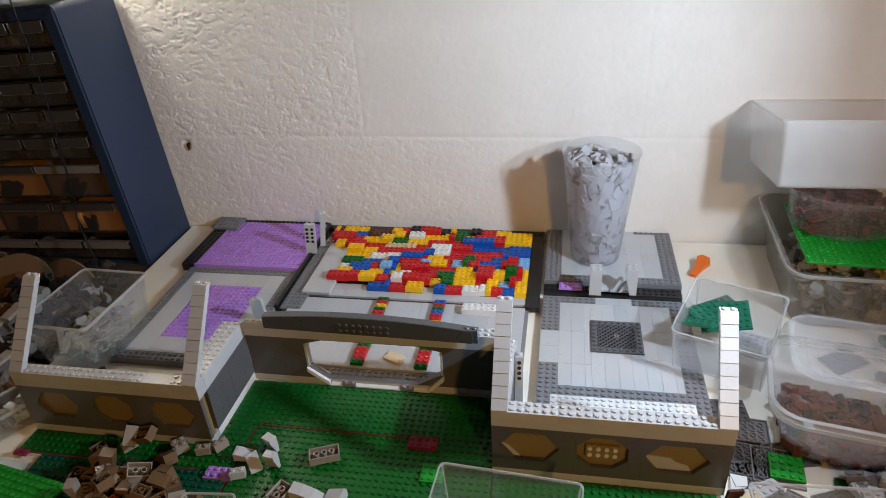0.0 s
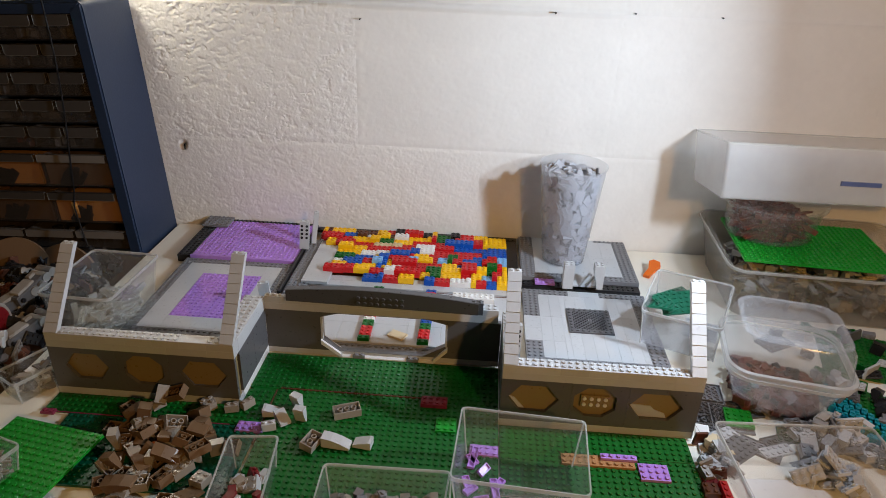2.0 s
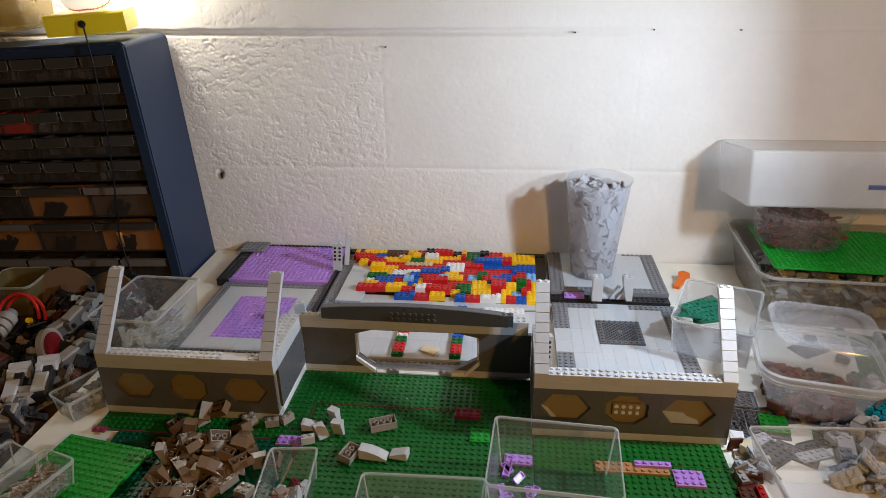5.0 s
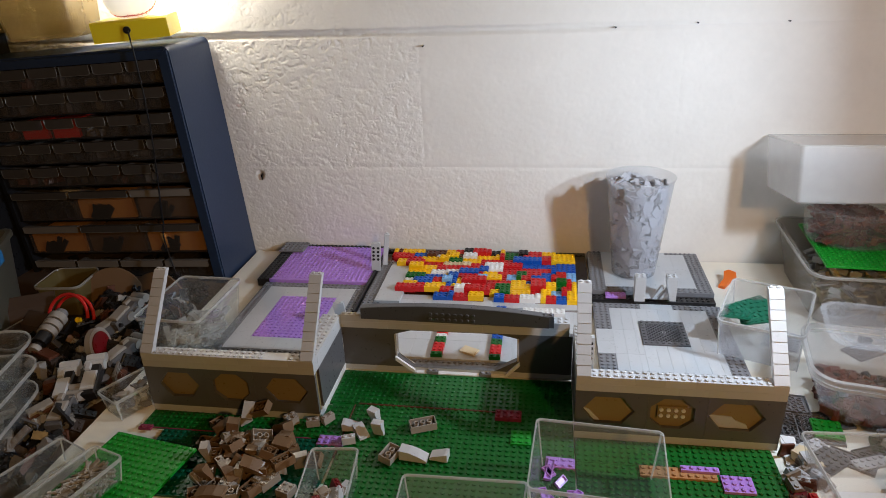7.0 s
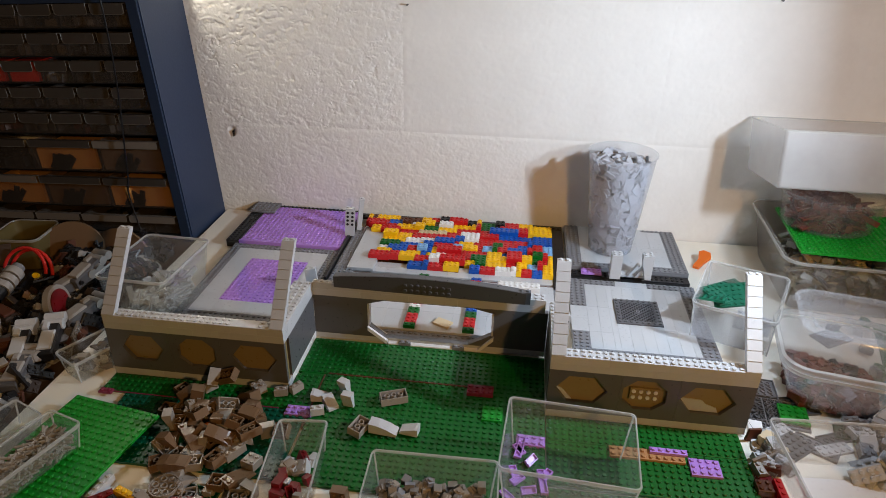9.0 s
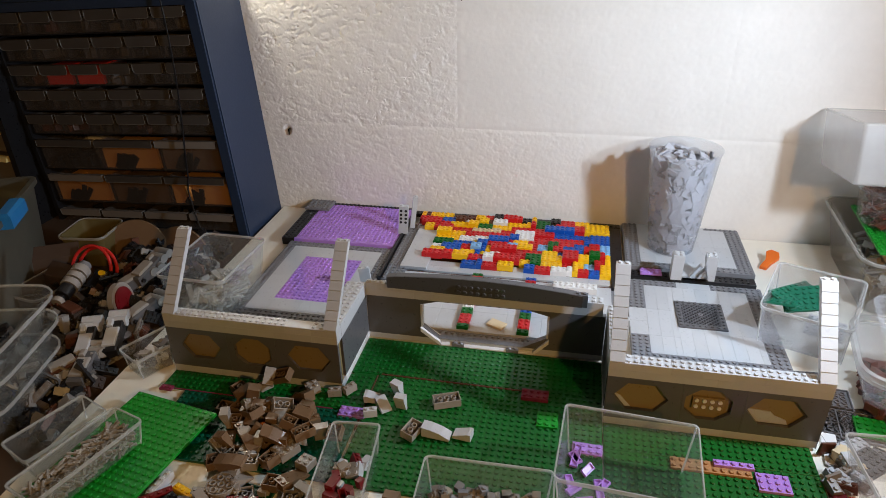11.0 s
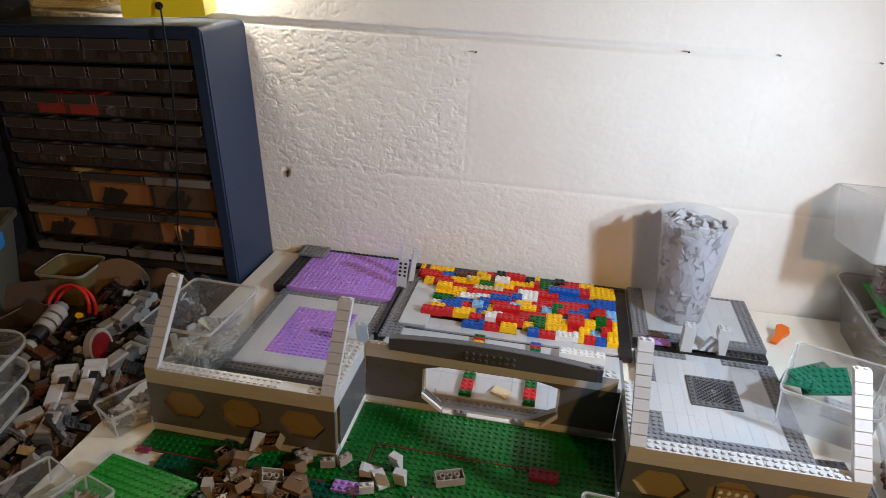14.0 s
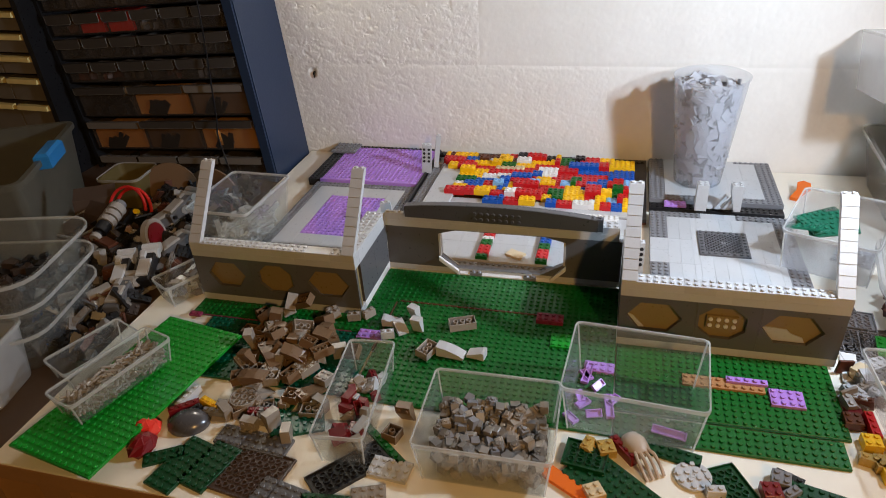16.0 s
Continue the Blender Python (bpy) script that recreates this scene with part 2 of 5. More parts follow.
def whole(name, shape, material, label, category, m=None, group="", kind="", smooth=False):
    me = shape if isinstance(shape, bpy.types.Mesh) else shape.mesh(name, material, smooth)
    ob = new(name, me)
    if m is not None:
        ob.matrix_basis = m
    return tagged(ob, label, category, group, kind)


CACHE = {}


def cached(key, make):
    if key not in CACHE:
        CACHE[key] = make()
    return CACHE[key]


def brick_shape(nx, ny, h=B, studs=True):
    s = Shape().box(0.00005, nx * S - 0.00005, 0.00005, ny * S - 0.00005, 0, h)
    return s.studs(0, 0, nx, ny, h) if studs else s


def brick(nx, ny, h, material, studs=True):
    """The shared mesh of a brick, plate or tile, with its corner at the origin."""
    return cached(("brick", nx, ny, round(h, 5), material.name, studs), lambda: brick_shape(nx, ny, h, studs).mesh("brick", material))


def hollow_shape(nx, ny, h=B):
    """A brick that lies on its back: open above, with its tubes."""
    w, x1, y1, t = 0.0013, nx * S, ny * S, 0.0012
    s = Shape().box(0, x1, 0, y1, 0, t, 0.0001)
    s.box(0, x1, 0, w, t, h).box(0, x1, y1 - w, y1, t, h).box(0, w, w, y1 - w, t, h).box(x1 - w, x1, w, y1 - w, t, h)
    for i in range(1, nx):
        for j in range(1, ny):
            s.ring(i * S, j * S, t, h - 0.0002, 0.0024, 0.00325, 10)
    return s


def slope_shape(nx, depth=2, h=B, lip=0.0015, studs=True):
    """A slope that faces -y: full depth below, one stud deep above."""
    y1 = depth * S
    s = Shape().prism([(0, 0), (y1, 0), (y1, h), (y1 - S, h), (0, lip)], 0.00005, nx * S - 0.00005)
    if studs:
        s.studs(0, y1 - S, nx, 1, h)
    return s


def pierced(x0, x1, z0, z1, hole, y0, y1):
    """A wall panel with an opening: the front filled round the hole, then given its depth."""
    bm = bmesh.new()
    loops = []
    for pts in ([(x0, z0), (x1, z0), (x1, z1), (x0, z1)], hole):
        vs = [bm.verts.new((x, y0, z)) for x, z in pts]
        loops += [bm.edges.new((vs[i], vs[(i + 1) % len(vs)])) for i in range(len(vs))]
    bmesh.ops.triangle_fill(bm, use_beauty=True, use_dissolve=False, edges=loops)
    got = bmesh.ops.extrude_face_region(bm, geom=list(bm.faces))
    bmesh.ops.translate(bm, verts=[g for g in got["geom"] if isinstance(g, bmesh.types.BMVert)], vec=(0, y1 - y0, 0))
    s = Shape()
    bm.verts.ensure_lookup_table()
    for i, v in enumerate(bm.verts):
        v.index = i
    s.add([tuple(v.co) for v in bm.verts], [tuple(v.index for v in f.verts) for f in bm.faces])
    bm.free()
    return s


def rounded(w, d, r, z, n=5, cx=0, cy=0):
    """A rounded rectangle's corners, counter-clockwise."""
    r = min(r, w / 2 - 1e-4, d / 2 - 1e-4)
    pts = []
    for k, (sx, sy) in enumerate(((1, 1), (-1, 1), (-1, -1), (1, -1))):
        for i in range(n + 1):
            a = math.pi / 2 * (k + i / n)
            pts.append((cx + sx * (w / 2 - r) + r * math.cos(a), cy + sy * (d / 2 - r) + r * math.sin(a), z))
    return pts


def tub_shape(w0, d0, w1, d1, h, r=0.006, t=0.0012, lip=0.003, lip_h=0.003, step=0.0):
    """An open tub: outside, rim, inside, floor."""
    rings = [rounded(w0 - 0.004, d0 - 0.004, r, 0), rounded(w0, d0, r, 0.002)]
    if step:
        rings.append(rounded(w0 + (w1 - w0) * .55, d0 + (d1 - d0) * .55, r, h * .62))
        rings.append(rounded(w0 + (w1 - w0) * .62 + step, d0 + (d1 - d0) * .62 + step, r, h * .64))
    rings += [rounded(w1, d1, r, h - lip_h), rounded(w1 + 2 * lip, d1 + 2 * lip, r + lip, h - lip_h),
              rounded(w1 + 2 * lip, d1 + 2 * lip, r + lip, h - 0.0004), rounded(w1 + 2 * lip - 0.0008, d1 + 2 * lip - 0.0008, r + lip, h),
              rounded(w1 - 2 * t, d1 - 2 * t, r, h), rounded(w0 - 2 * t, d0 - 2 * t, r, t + 0.001)]
    return Shape().loft(rings, True, True, True)


# ---- the room ----
WY = 0.504      # the painted block wall's face


def ramp(a, b, v):
    u = min(1.0, max(0.0, (v - a) / (b - a)))
    return u * u * (3 - 2 * u)


def wall_face(x, z):
    """Relief of the painted blocks: paint and mortar knocked flat, with torn pits and scrapes between, smoother towards the work lamp."""
    course = 0 if z < 0.170 else (1 if z < 0.405 else 2)
    p = Vector((x, 0.0, z))
    wander = 0.04 * noise.noise(p * 14 + Vector((7, 1, 3)))
    rough = (max(0.10, 0.55 * ramp(0.12, -0.35, x + wander)), 0.10 + 0.90 * ramp(-0.232, -0.280, x + wander * .4), 0.06 + 0.45 * ramp(-0.1, -0.5, x + wander))[course]
    warp = Vector((noise.noise(p * 60), 0, noise.noise(p * 60 + Vector((5, 5, 5))))) * 0.006
    q = p + warp
    f = noise.fractal(Vector((q.x * 72, 1.7, q.z * 104)), 0.5, 2.2, 5)
    cover = 0.5 + 0.9 * noise.noise(p * 11 + Vector((4, 2, 9))) + 0.35 * noise.noise(p * 29)
    top = 0.10 - 0.16 * cover
    pits = min(f - top, 0.05 * (f - top)) + 0.25 * max(0.0, f - 0.42)
    fine = noise.fractal(p * 210, 0.7, 2.0, 2)
    d = rough * ((0.45 + 0.55 * min(1.0, max(0.0, cover))) * 0.0029 * max(-0.9, pits) + 0.00016 * fine)
    return d + 0.0024 * noise.noise(p * 5.0) + 0.0009 * noise.noise(p * 17.0) + 0.0002 * fine


wall_back = thing("wall_back", "painted concrete block wall, pitted and uneven under cream paint", "wall", 0, WY, 0, kind="structure")
part("wall_core", Shape().box(-2.2, 2.0, 0.012, 0.2, -0.75, 1.7), WALLM, wall_back)
COURSES = ((-0.065, 0.170, -0.47), (0.170, 0.405, -0.257), (0.405, 0.640, -0.398), (0.640, 0.875, -0.257))
for z0, z1, joint in COURSES:
    for k in range(-2, 4):
        x0, x1 = joint + 0.43 * (k - 1), joint + 0.43 * k
        if x1 < -1.25 or x0 > 1.2:
            continue
        near = x0 < 0.75 and x1 > -0.75 and z0 < 0.6
        nx, nz = ((300, 164) if x0 < -0.3 else (170, 94)) if near else (24, 14)
        g = 0.0016
        s = Shape()
        vs = []
        for j in range(nz + 1):
            for i in range(nx + 1):
                x, z = x0 + (x1 - x0) * i / nx, z0 + (z1 - z0) * j / nz
                e = min(x - x0, x1 - x, z - z0, z1 - z)
                y = -wall_face(x, z) - (0.0035 if z0 > 0.4 else 0.0)
                # joints: a worn step on the pitted side, hardly a line on the trowelled one
                level = max(0.0, 1 - min(z - z0, z1 - z) / 0.006)
                bed = ramp(0.0085 + 0.004 * noise.noise(Vector((x * 22, 4.0, 0.0))), 0.003, abs(z - 0.405)) * ramp(0.30, -0.25, x)
                up = max(0.0, 1 - min(x - x0, x1 - x) / 0.005)
                y += 0.0042 * bed + level * 0.0008 + up * (0.0007 if 0.17 < z < 0.41 and x < 0 else 0.0003) * (0.6 + 0.8 * noise.noise(Vector((x * 9, 2.0, z * 40))))
                # a broken corner by the cabinet
                hole = math.hypot((x + 0.575) / 0.009, (z - 0.153) / 0.011)
                if hole < 1:
                    y += 0.008 * (1 - hole)
                vs.append((x, y, z))
        w = nx + 1
        s.add(vs, [(j * w + i, j * w + i + 1, (j + 1) * w + i + 1, (j + 1) * w + i) for j in range(nz) for i in range(nx)])
        part("block", s, WALLM if x1 < -0.2 else SMOOTHM, wall_back, smooth=True)
# black slab standing for the shade inside the chipped corner
part("broken_corner", Shape().slab([(-.5728, .143), (-.5716, .144), (-.5720, .149), (-.5706, .154), (-.5730, .155), (-.5738, .152), (-.5730, .148)], -.003, .006), BK, wall_back, "black slab for the shade in a block's chipped corner")
for x, z in ((-0.248, 0.382), (0.064, 0.404), (0.188, 0.408), (0.322, 0.407)):
    part("anchor_hole", Shape().slab([(x + 0.0014 * math.cos(a) * (1 + .4 * math.sin(3 * a)), z + 0.0012 * math.sin(a)) for a in [i * .7 for i in range(9)]], -0.009, 0.004), BK, wall_back, "small dark anchor hole")

for name, dims in (("wall_left", (-2.3, -2.2, -2.6, WY + .2, -0.75, 1.7)), ("wall_right", (2.0, 2.1, -2.6, WY + .2, -0.75, 1.7)), ("wall_front", (-2.3, 2.1, -2.7, -2.6, -0.75, 1.7))):
    whole(name, Shape().box(*dims), ROOMM, "plain dim basement wall behind the camera", "wall", kind="structure")
whole("floor", Shape().box(-2.3, 2.1, -2.7, WY + .2, -0.80, -0.75), FLOORM, "dark concrete basement floor", "floor", kind="structure")
whole("ceiling", Shape().box(-2.3, 2.1, -2.7, WY + .2, 1.7, 1.75), ROOMM, "plain basement ceiling", "ceiling", kind="structure")


# ---- tables ----
def table(name, x0, x1, y0, y1, top, label, edge, top_material=CREAM):
    t = thing(name, label, "table", (x0 + x1) / 2, (y0 + y1) / 2, -0.75)
    w, d, h = (x1 - x0) / 2, (y1 - y0) / 2, top + 0.75
    part("tabletop", Shape().box(-w, w, -d + 0.0012, d, h - 0.022, h, 0.0006), top_material, t)
    part("edge_strip", Shape().box(-w, w, -d, -d + 0.001, h - 0.0225, h - 0.001, 0.0002), edge, t, "brown raw board edge")
    for sx in (-1, 1):
        for sy in (-1, 1):
            part("leg", Shape().box(sx * (w - .04) - .02, sx * (w - .04) + .02, sy * (d - .04) - .02, sy * (d - .04) + .02, 0, h - 0.022), WOOD, t)
    return t


table("work_table", -0.604, 1.05, -0.292, 0.500, TOP, "cream laminate work table crowded with toy bricks", WOOD)
# top unseen under the clutter; shade of this corner put into its dark colour
table("side_table", -1.45, -0.608, -0.30, 0.500, TOP - 0.006, "side table against the wall under clutter, its top drawn dark", WOOD, mat("darkened_table_top", (0.085, 0.052, 0.032), 0.5, grain=0.12, scale=40, bump=0.0003))


# ---- drawer cabinet with the night lamp on it ----
def drawer_cabinet():
    W, D, H = 0.405, 0.125, 0.418
    t = thing("drawer_cabinet", "navy blue steel parts cabinet with smoky plastic drawers", "cabinet", -0.612, 0.372, TOP - 0.006, ry=-3.0, rz=-2.0)
    # a hollow housing with rounded upper edges, standing to the left of the origin
    r = 0.012
    arc = [(-r + r * math.sin(a), H - r + r * math.cos(a)) for a in [i * math.pi / 12 for i in range(7)]]
    part("side_panel", Shape().slab([(-0.010, 0)] + [(-0.010, H - 0.003)] + arc[2:] + [(0, 0)], 0, D), NAVY, t, "navy steel side", smooth=True)
    part("side_panel", Shape().slab([(-W, 0), (-W, H - .003), (-W + .008, H - .003), (-W + .008, 0)], 0, D), BK, t, "black side towards the next cabinet")
    part("top_panel", Shape().slab([(-W, H - .008), (-W, H)] + arc[:3] + [(-0.010, H - .008)], 0, D), NAVY, t, "navy steel top", smooth=True)
    part("front_trim", Shape().slab([(-0.019, 0), (-0.019, H - .012), (-0.002, H - .006), (-0.002, 0)], -0.004, 0.0), NAVY, t)
    part("front_trim", Shape().slab([(-W, H - .018), (-W, H - .004), (-0.004, H - .004), (-0.019, H - .018)], -0.004, 0.0), NAVY, t)
    part("back_panel", Shape().box(-W + .008, -.010, D - .004, D, 0, H - .008), BK, t)
    part("base_panel", Shape().box(-W + .008, -.010, 0, D - .004, 0, .006), NAVY, t)
    rows = [(H - 0.012 - 0.0425 * (k + 1), 0.0395, 6) for k in range(5)]
    z = rows[-1][0]
    rows += [(z - 0.066, 0.062, 3), (z - 0.132, 0.062, 3), (z - 0.180, 0.038, 4)]
    rng = random.Random(5)
    for ri, (z0, h, n) in enumerate(rows):
        part("shelf", Shape().box(-W + .008, -.014, 0.004, D - .004, z0 - 0.0028, z0 - 0.0008), BK, t)
        w = (W - .036) / n
        for i in range(n):
            x0 = -W + .017 + i * w

            def make(w=w, h=h):
                a, b, d = 0.0012, w - 0.0030, D - .012
                q = Shape().box(a, b, 0, .0012, 0, h * .90).box(a, a + .001, .0012, d, 0, h * .8).box(b - .001, b, .0012, d, 0, h * .8)
                return q.box(a + .001, b - .001, .0012, d, 0, .001).mesh("drawer", SMOKE)
            dr = part("drawer", cached(("drawer", round(h, 4), n), make), SMOKE, t, m=pose(x0, 0.001, z0))
            low = 0.016 if n == 6 else 0.012
            a, b, zt, r = 0.0022, w - 0.0040, h * .90, 0.005 if n == 6 else 0.002
            u = [(a, zt)] + [(a + r - r * math.cos(k * .3927), zt - low + r - r * math.sin(k * .3927)) for k in range(5)]
            u += [(b - r + r * math.sin(k * .3927), zt - low + r - r * math.cos(k * .3927)) for k in range(5)] + [(b, zt)]

            def lip(u=u, material=SMOKEL):
                return Shape().slab(u, -.0085, -.0075).prism([(-.0075, u[0][1] - .001), (0, u[0][1] - .0016), (0, u[0][1] - .0006), (-.0075, u[0][1])], u[0][0], u[-1][0]).mesh("pull_lip", material)

            def edge(u=u):
                return Shape().tube([(p, -.0085, q) for p, q in u], .00045, 5).mesh("lip_edge", LIPEDGE)
            if (ri, i) in ((5, 2), (6, 0)) or ri == 7:
                part("pull_lip", cached(("pale_lip", round(h, 4), n), lambda: lip(material=PALELIP)), PALELIP, dr, "pale grey pull lip")
            else:
                part("pull_lip", cached(("lip", round(h, 4), n), lip), SMOKEL, dr)
            part("lip_edge", cached(("lipedge", round(h, 4), n), edge), LIPEDGE, dr)
            # what lies in the drawer
            m = [DG, BN, BK, DG, BK, BK, DG, BN][rng.randrange(8)]
            if ri in (5, 6):
                m = ((BK, AMBER, CARD), (AMBER, CARD, AMBER))[ri - 5][i]
            if ri == 7:
                m = BK
            if ri == 2 and i in (1, 2):
                m = SCARLET
            big = m in (AMBER, CARD, NG, SCARLET)
            fill = Shape()
            if big:
                fill.box(.004, w - .007, .003 if m is SCARLET else .005, .07, .0012, h * (.80 if m is SCARLET else .62), .003)
            for k in range(14 if big else 9):
                px, py = rng.uniform(.010, w - .014), rng.uniform(.006, .05)
                hh = h * (rng.uniform(.60, .70) if big else rng.uniform(.25, .5))
                fill.merged(Shape().box(-.008, .008, -.004, .004, 0, hh * .9), pose(px, py + .004, .0012, rng.uniform(-8, 8), rng.uniform(-8, 8), rng.uniform(0, 180)))
            part("brick_filling", fill, m, dr, kind="stuff")
            if big and m is not SCARLET:
                claw = Shape()
                for k in range(7):
                    claw.merged(Shape().box(-.0045, .0045, -.0012, .0012, 0, h * rng.uniform(.3, .52)), pose(w * .22 + .005 * k, .0035, .002, 0, 25 + rng.uniform(-12, 16), 0))
                part("black_pieces", claw, BK, dr, kind="stuff")
    return t


drawer_cabinet()


def far_cabinet():
    """The next cabinet along the wall, of which only the end of the drawers shows."""
    t = thing("parts_cabinet", "dark parts cabinet with clear drawers, amber highlights painted on the lips", "cabinet", -1.036, 0.352, TOP - 0.006, rz=-4)
    W, D, H = 0.36, 0.15, 0.47
    part("housing", Shape().box(-W, 0, D - .004, D, 0, H).box(-W, -W + .006, 0, D - .004, 0, H).box(-.012, 0, 0, D - .004, 0, H).box(-W + .006, -.012, 0, D - .004, H - .006, H), BK, t)
    # drawer plastic coloured lighter, with the light on the fronts in it
    HALFLIT = mat("half_lit_drawer_plastic", (0.17, 0.145, 0.115), 0.35, grain=0.15, scale=60)
    # amber stands for the highlights on clear pull lips
    amber = mat("amber_lip_highlight", (0.80, 0.66, 0.28), 0.2, grain=0.1)
    for r, (z0, h) in enumerate(((.010, .06), (.075, .065), (.145, .046), (.196, .036), (.235, .036), (.274, .036), (.313, .036), (.352, .036), (.391, .036))):
        for c in range(4):
            x0 = -W + .010 + c * 0.085
            dr = part("drawer", cached(("far_drawer", r), lambda: Shape().box(0, .081, 0, .1, 0, h * .9).mesh("drawer", HALFLIT)), HALFLIT, t, m=pose(x0, .006, z0))
            part("pull_lip", cached(("far_lip", r), lambda: Shape().prism([(-.010, h - .012), (0, h - .014), (0, h - .003), (-.008, h - .004)], .004, .077).mesh("pull_lip", amber)), amber, dr)


far_cabinet()


def night_lamp():
    t = thing("baseball_lamp", "glowing baseball night lamp on a yellow box base", "lamp", -0.705, 0.417, 0.4175, rz=18, ry=-3)
    base = Shape().prism([(-.045, 0), (.045, 0), (.045, .028), (.042, .031), (-.042, .031), (-.045, .028)], -.058, .058)
    part("base", base, mat("yellow_lamp_paint", (0.78, 0.60, 0.02), 0.35), t, "yellow painted wooden base")
    shell = bpy.data.materials.new("glowing_ball_shell")
    shell.use_nodes = True
    b = shell.node_tree.nodes["Principled BSDF"]
    b.inputs["Base Color"].default_value = (0.85, 0.80, 0.70, 1)
    b.inputs["Emission Color"].default_value = (1.0, 0.93, 0.78, 1)
    b.inputs["Emission Strength"].default_value = 0.75
    R, c = 0.041, 0.031 + 0.036
    rings = [[(R * math.cos(a) * math.cos(2 * math.pi * i / 32), R * math.cos(a) * math.sin(2 * math.pi * i / 32), c + R * math.sin(a)) for i in range(32)] for a in [math.radians(x) for x in range(-62, 90, 8)]]
    part("ball", Shape().loft(rings, True, True, True), shell, t, "translucent glowing white ball", smooth=True)
    seam = []
    for i in range(49):
        a = 2 * math.pi * i / 48
        v = Vector((math.cos(a) * (1 - .3 * math.cos(2 * a) ** 2), math.sin(a), .55 * math.cos(2 * a))).normalized() * (R + .0002)
        seam.append((v.x, v.z * .9 - .012, c + v.y))
    st = Shape()
    for i in range(48):
        p, q = Vector(seam[i]), Vector(seam[i + 1])
        o = Vector((0, 0, c))
        p, q = o + (p - o).normalized() * (R + .0003), o + (q - o).normalized() * (R + .0003)
        d = (q - p).normalized()
        side = d.cross((p - o).normalized())
        st.tube([p, q], .0006, 5)
        st.tube([p - side * .0035 + d * .002, p, p + side * .0035 + d * .002], .0006, 5)
    part("stitching", st, RD, t, "red stitched seam")
    part("cable_socket", Shape().cyl(0, 0, 0, .004, .0055, n=16), BK, t, "black cable socket", m=pose(-.004, -.045, .016, 90))
    return t


night_lamp()
cord = []
for i in range(40):
    u = i / 39
    cord.append((-0.690 + 0.008 * math.sin(u * 5) - 0.012 * u + (0.03 * (u - .8) / .2 if u > .8 else 0), 0.3655 - 0.006 * math.sin(u * 3) - 0.03 * max(0, u - .75) / .25, 0.433 - 0.435 * u))
whole("power_cable", Shape().tube(cord, 0.0013, 8), BK, "black power cable hanging down the cabinet front", "cable", smooth=True)
lamp_ball = bpy.data.lights.new("ball_light", "POINT")
lamp_ball.energy, lamp_ball.color, lamp_ball.shadow_soft_size = 5.2, (1.0, 0.93, 0.80), 0.04
ob = new("ball_light", lamp_ball)
ob.matrix_world = pose(-0.700, 0.440, 0.540)


# clear tubs on the cabinet
def tub(name, label, x, y, z, w0, d0, w1, d1, h, material, rz=0, r=0.012, group="", lid=None, rx=0, ry=0, step=0.0, lip=0.003, corners=False):
    t = thing(name, label, "container", x, y, z, group, rz=rz, rx=rx, ry=ry)
    part("tub", tub_shape(w0, d0, w1, d1, h - .0012, r, 0.0012, lip * .6, 0.004, step), material, t, smooth=True)
    ww, dd, rr = w1 + 2 * lip, d1 + 2 * lip, r + lip
    part("rim", Shape().loft([rounded(ww, dd, rr, h - .0042), rounded(ww + .0006, dd + .0006, rr, h - .0010), rounded(ww, dd, rr, h), rounded(ww - .0024, dd - .0024, rr, h), rounded(ww - .0030, dd - .0030, rr, h - .0012)]), RIM, t, smooth=True)
    if corners:
        for sx in (-1, 1):
            for sy in (-1, 1):
                a, b = (sx * (w0 / 2 - .0012), sy * (d0 / 2 - .0012), .001), (sx * (w1 / 2 - .0012), sy * (d1 / 2 - .0012), h - .003)
                part("corner_edge", Shape().tube([a, b], .0010, 6), RIM, t)
    if lid:
        s = Shape()
        w, d = w1 + 2 * lip + .003, d1 + 2 * lip + .003
        s.loft([rounded(w, d, r + lip, h - .004), rounded(w, d, r + lip, h + .003), rounded(w - .008, d - .008, r, h + .005), rounded(w - .016, d - .016, r, h + .0035)], True, False, True)
        part("lid", s, lid, t, smooth=True)
    return t


OLDTUB = clear("yellowed_tub_plastic", (0.86, 0.80, 0.62), 0.32, 0.3, (0.50, 0.42, 0.28))
tub("storage_tub", "yellowed plastic tub with a lid on the cabinet", -0.865, 0.43, 0.4195, .12, .09, .135, .105, .085, OLDTUB, 4, lid=OLDTUB, group="tubs on the cabinet", ry=-3)
tub("storage_tub", "yellowed plastic tub with a lid on the cabinet", -1.02, 0.43, 0.426, .12, .09, .135, .105, .07, OLDTUB, -6, lid=OLDTUB, group="tubs on the cabinet", ry=-3)


# ---- green ground plates ----
H9 = 9 * B      # height of the brick walls


def ground_plate(name, x0, y0, nx, ny, material, label, z=0.0, group="green ground plates", rz=0, tilt=(0, 0), thick=P):
    t = thing(name, label, "baseplate", x0, y0, z - thick, group, rz=rz, rx=tilt[0], ry=tilt[1])
    part("plate", Shape().box(.0001, nx * S - .0001, .0001, ny * S - .0001, 0, thick, .0002), material, t)
    part("studs", Shape().studs(0, 0, nx, ny, thick), material, t, kind="stuff")
    return t


G_LABEL = "green studded baseplate flat on the table"
ground_plate("baseplate", -0.309, 0.0365, 39, 9, GR, G_LABEL + " behind the yard seam")
ground_plate("baseplate", -0.272, -0.1395, 34, 22, GR, G_LABEL + " in the yard")
ground_plate("baseplate", -0.309, 0.0, 4, 4, GR, G_LABEL)
ground_plate("baseplate", -0.533, -0.032, 32, 4, GR, G_LABEL + " before the brick wall")
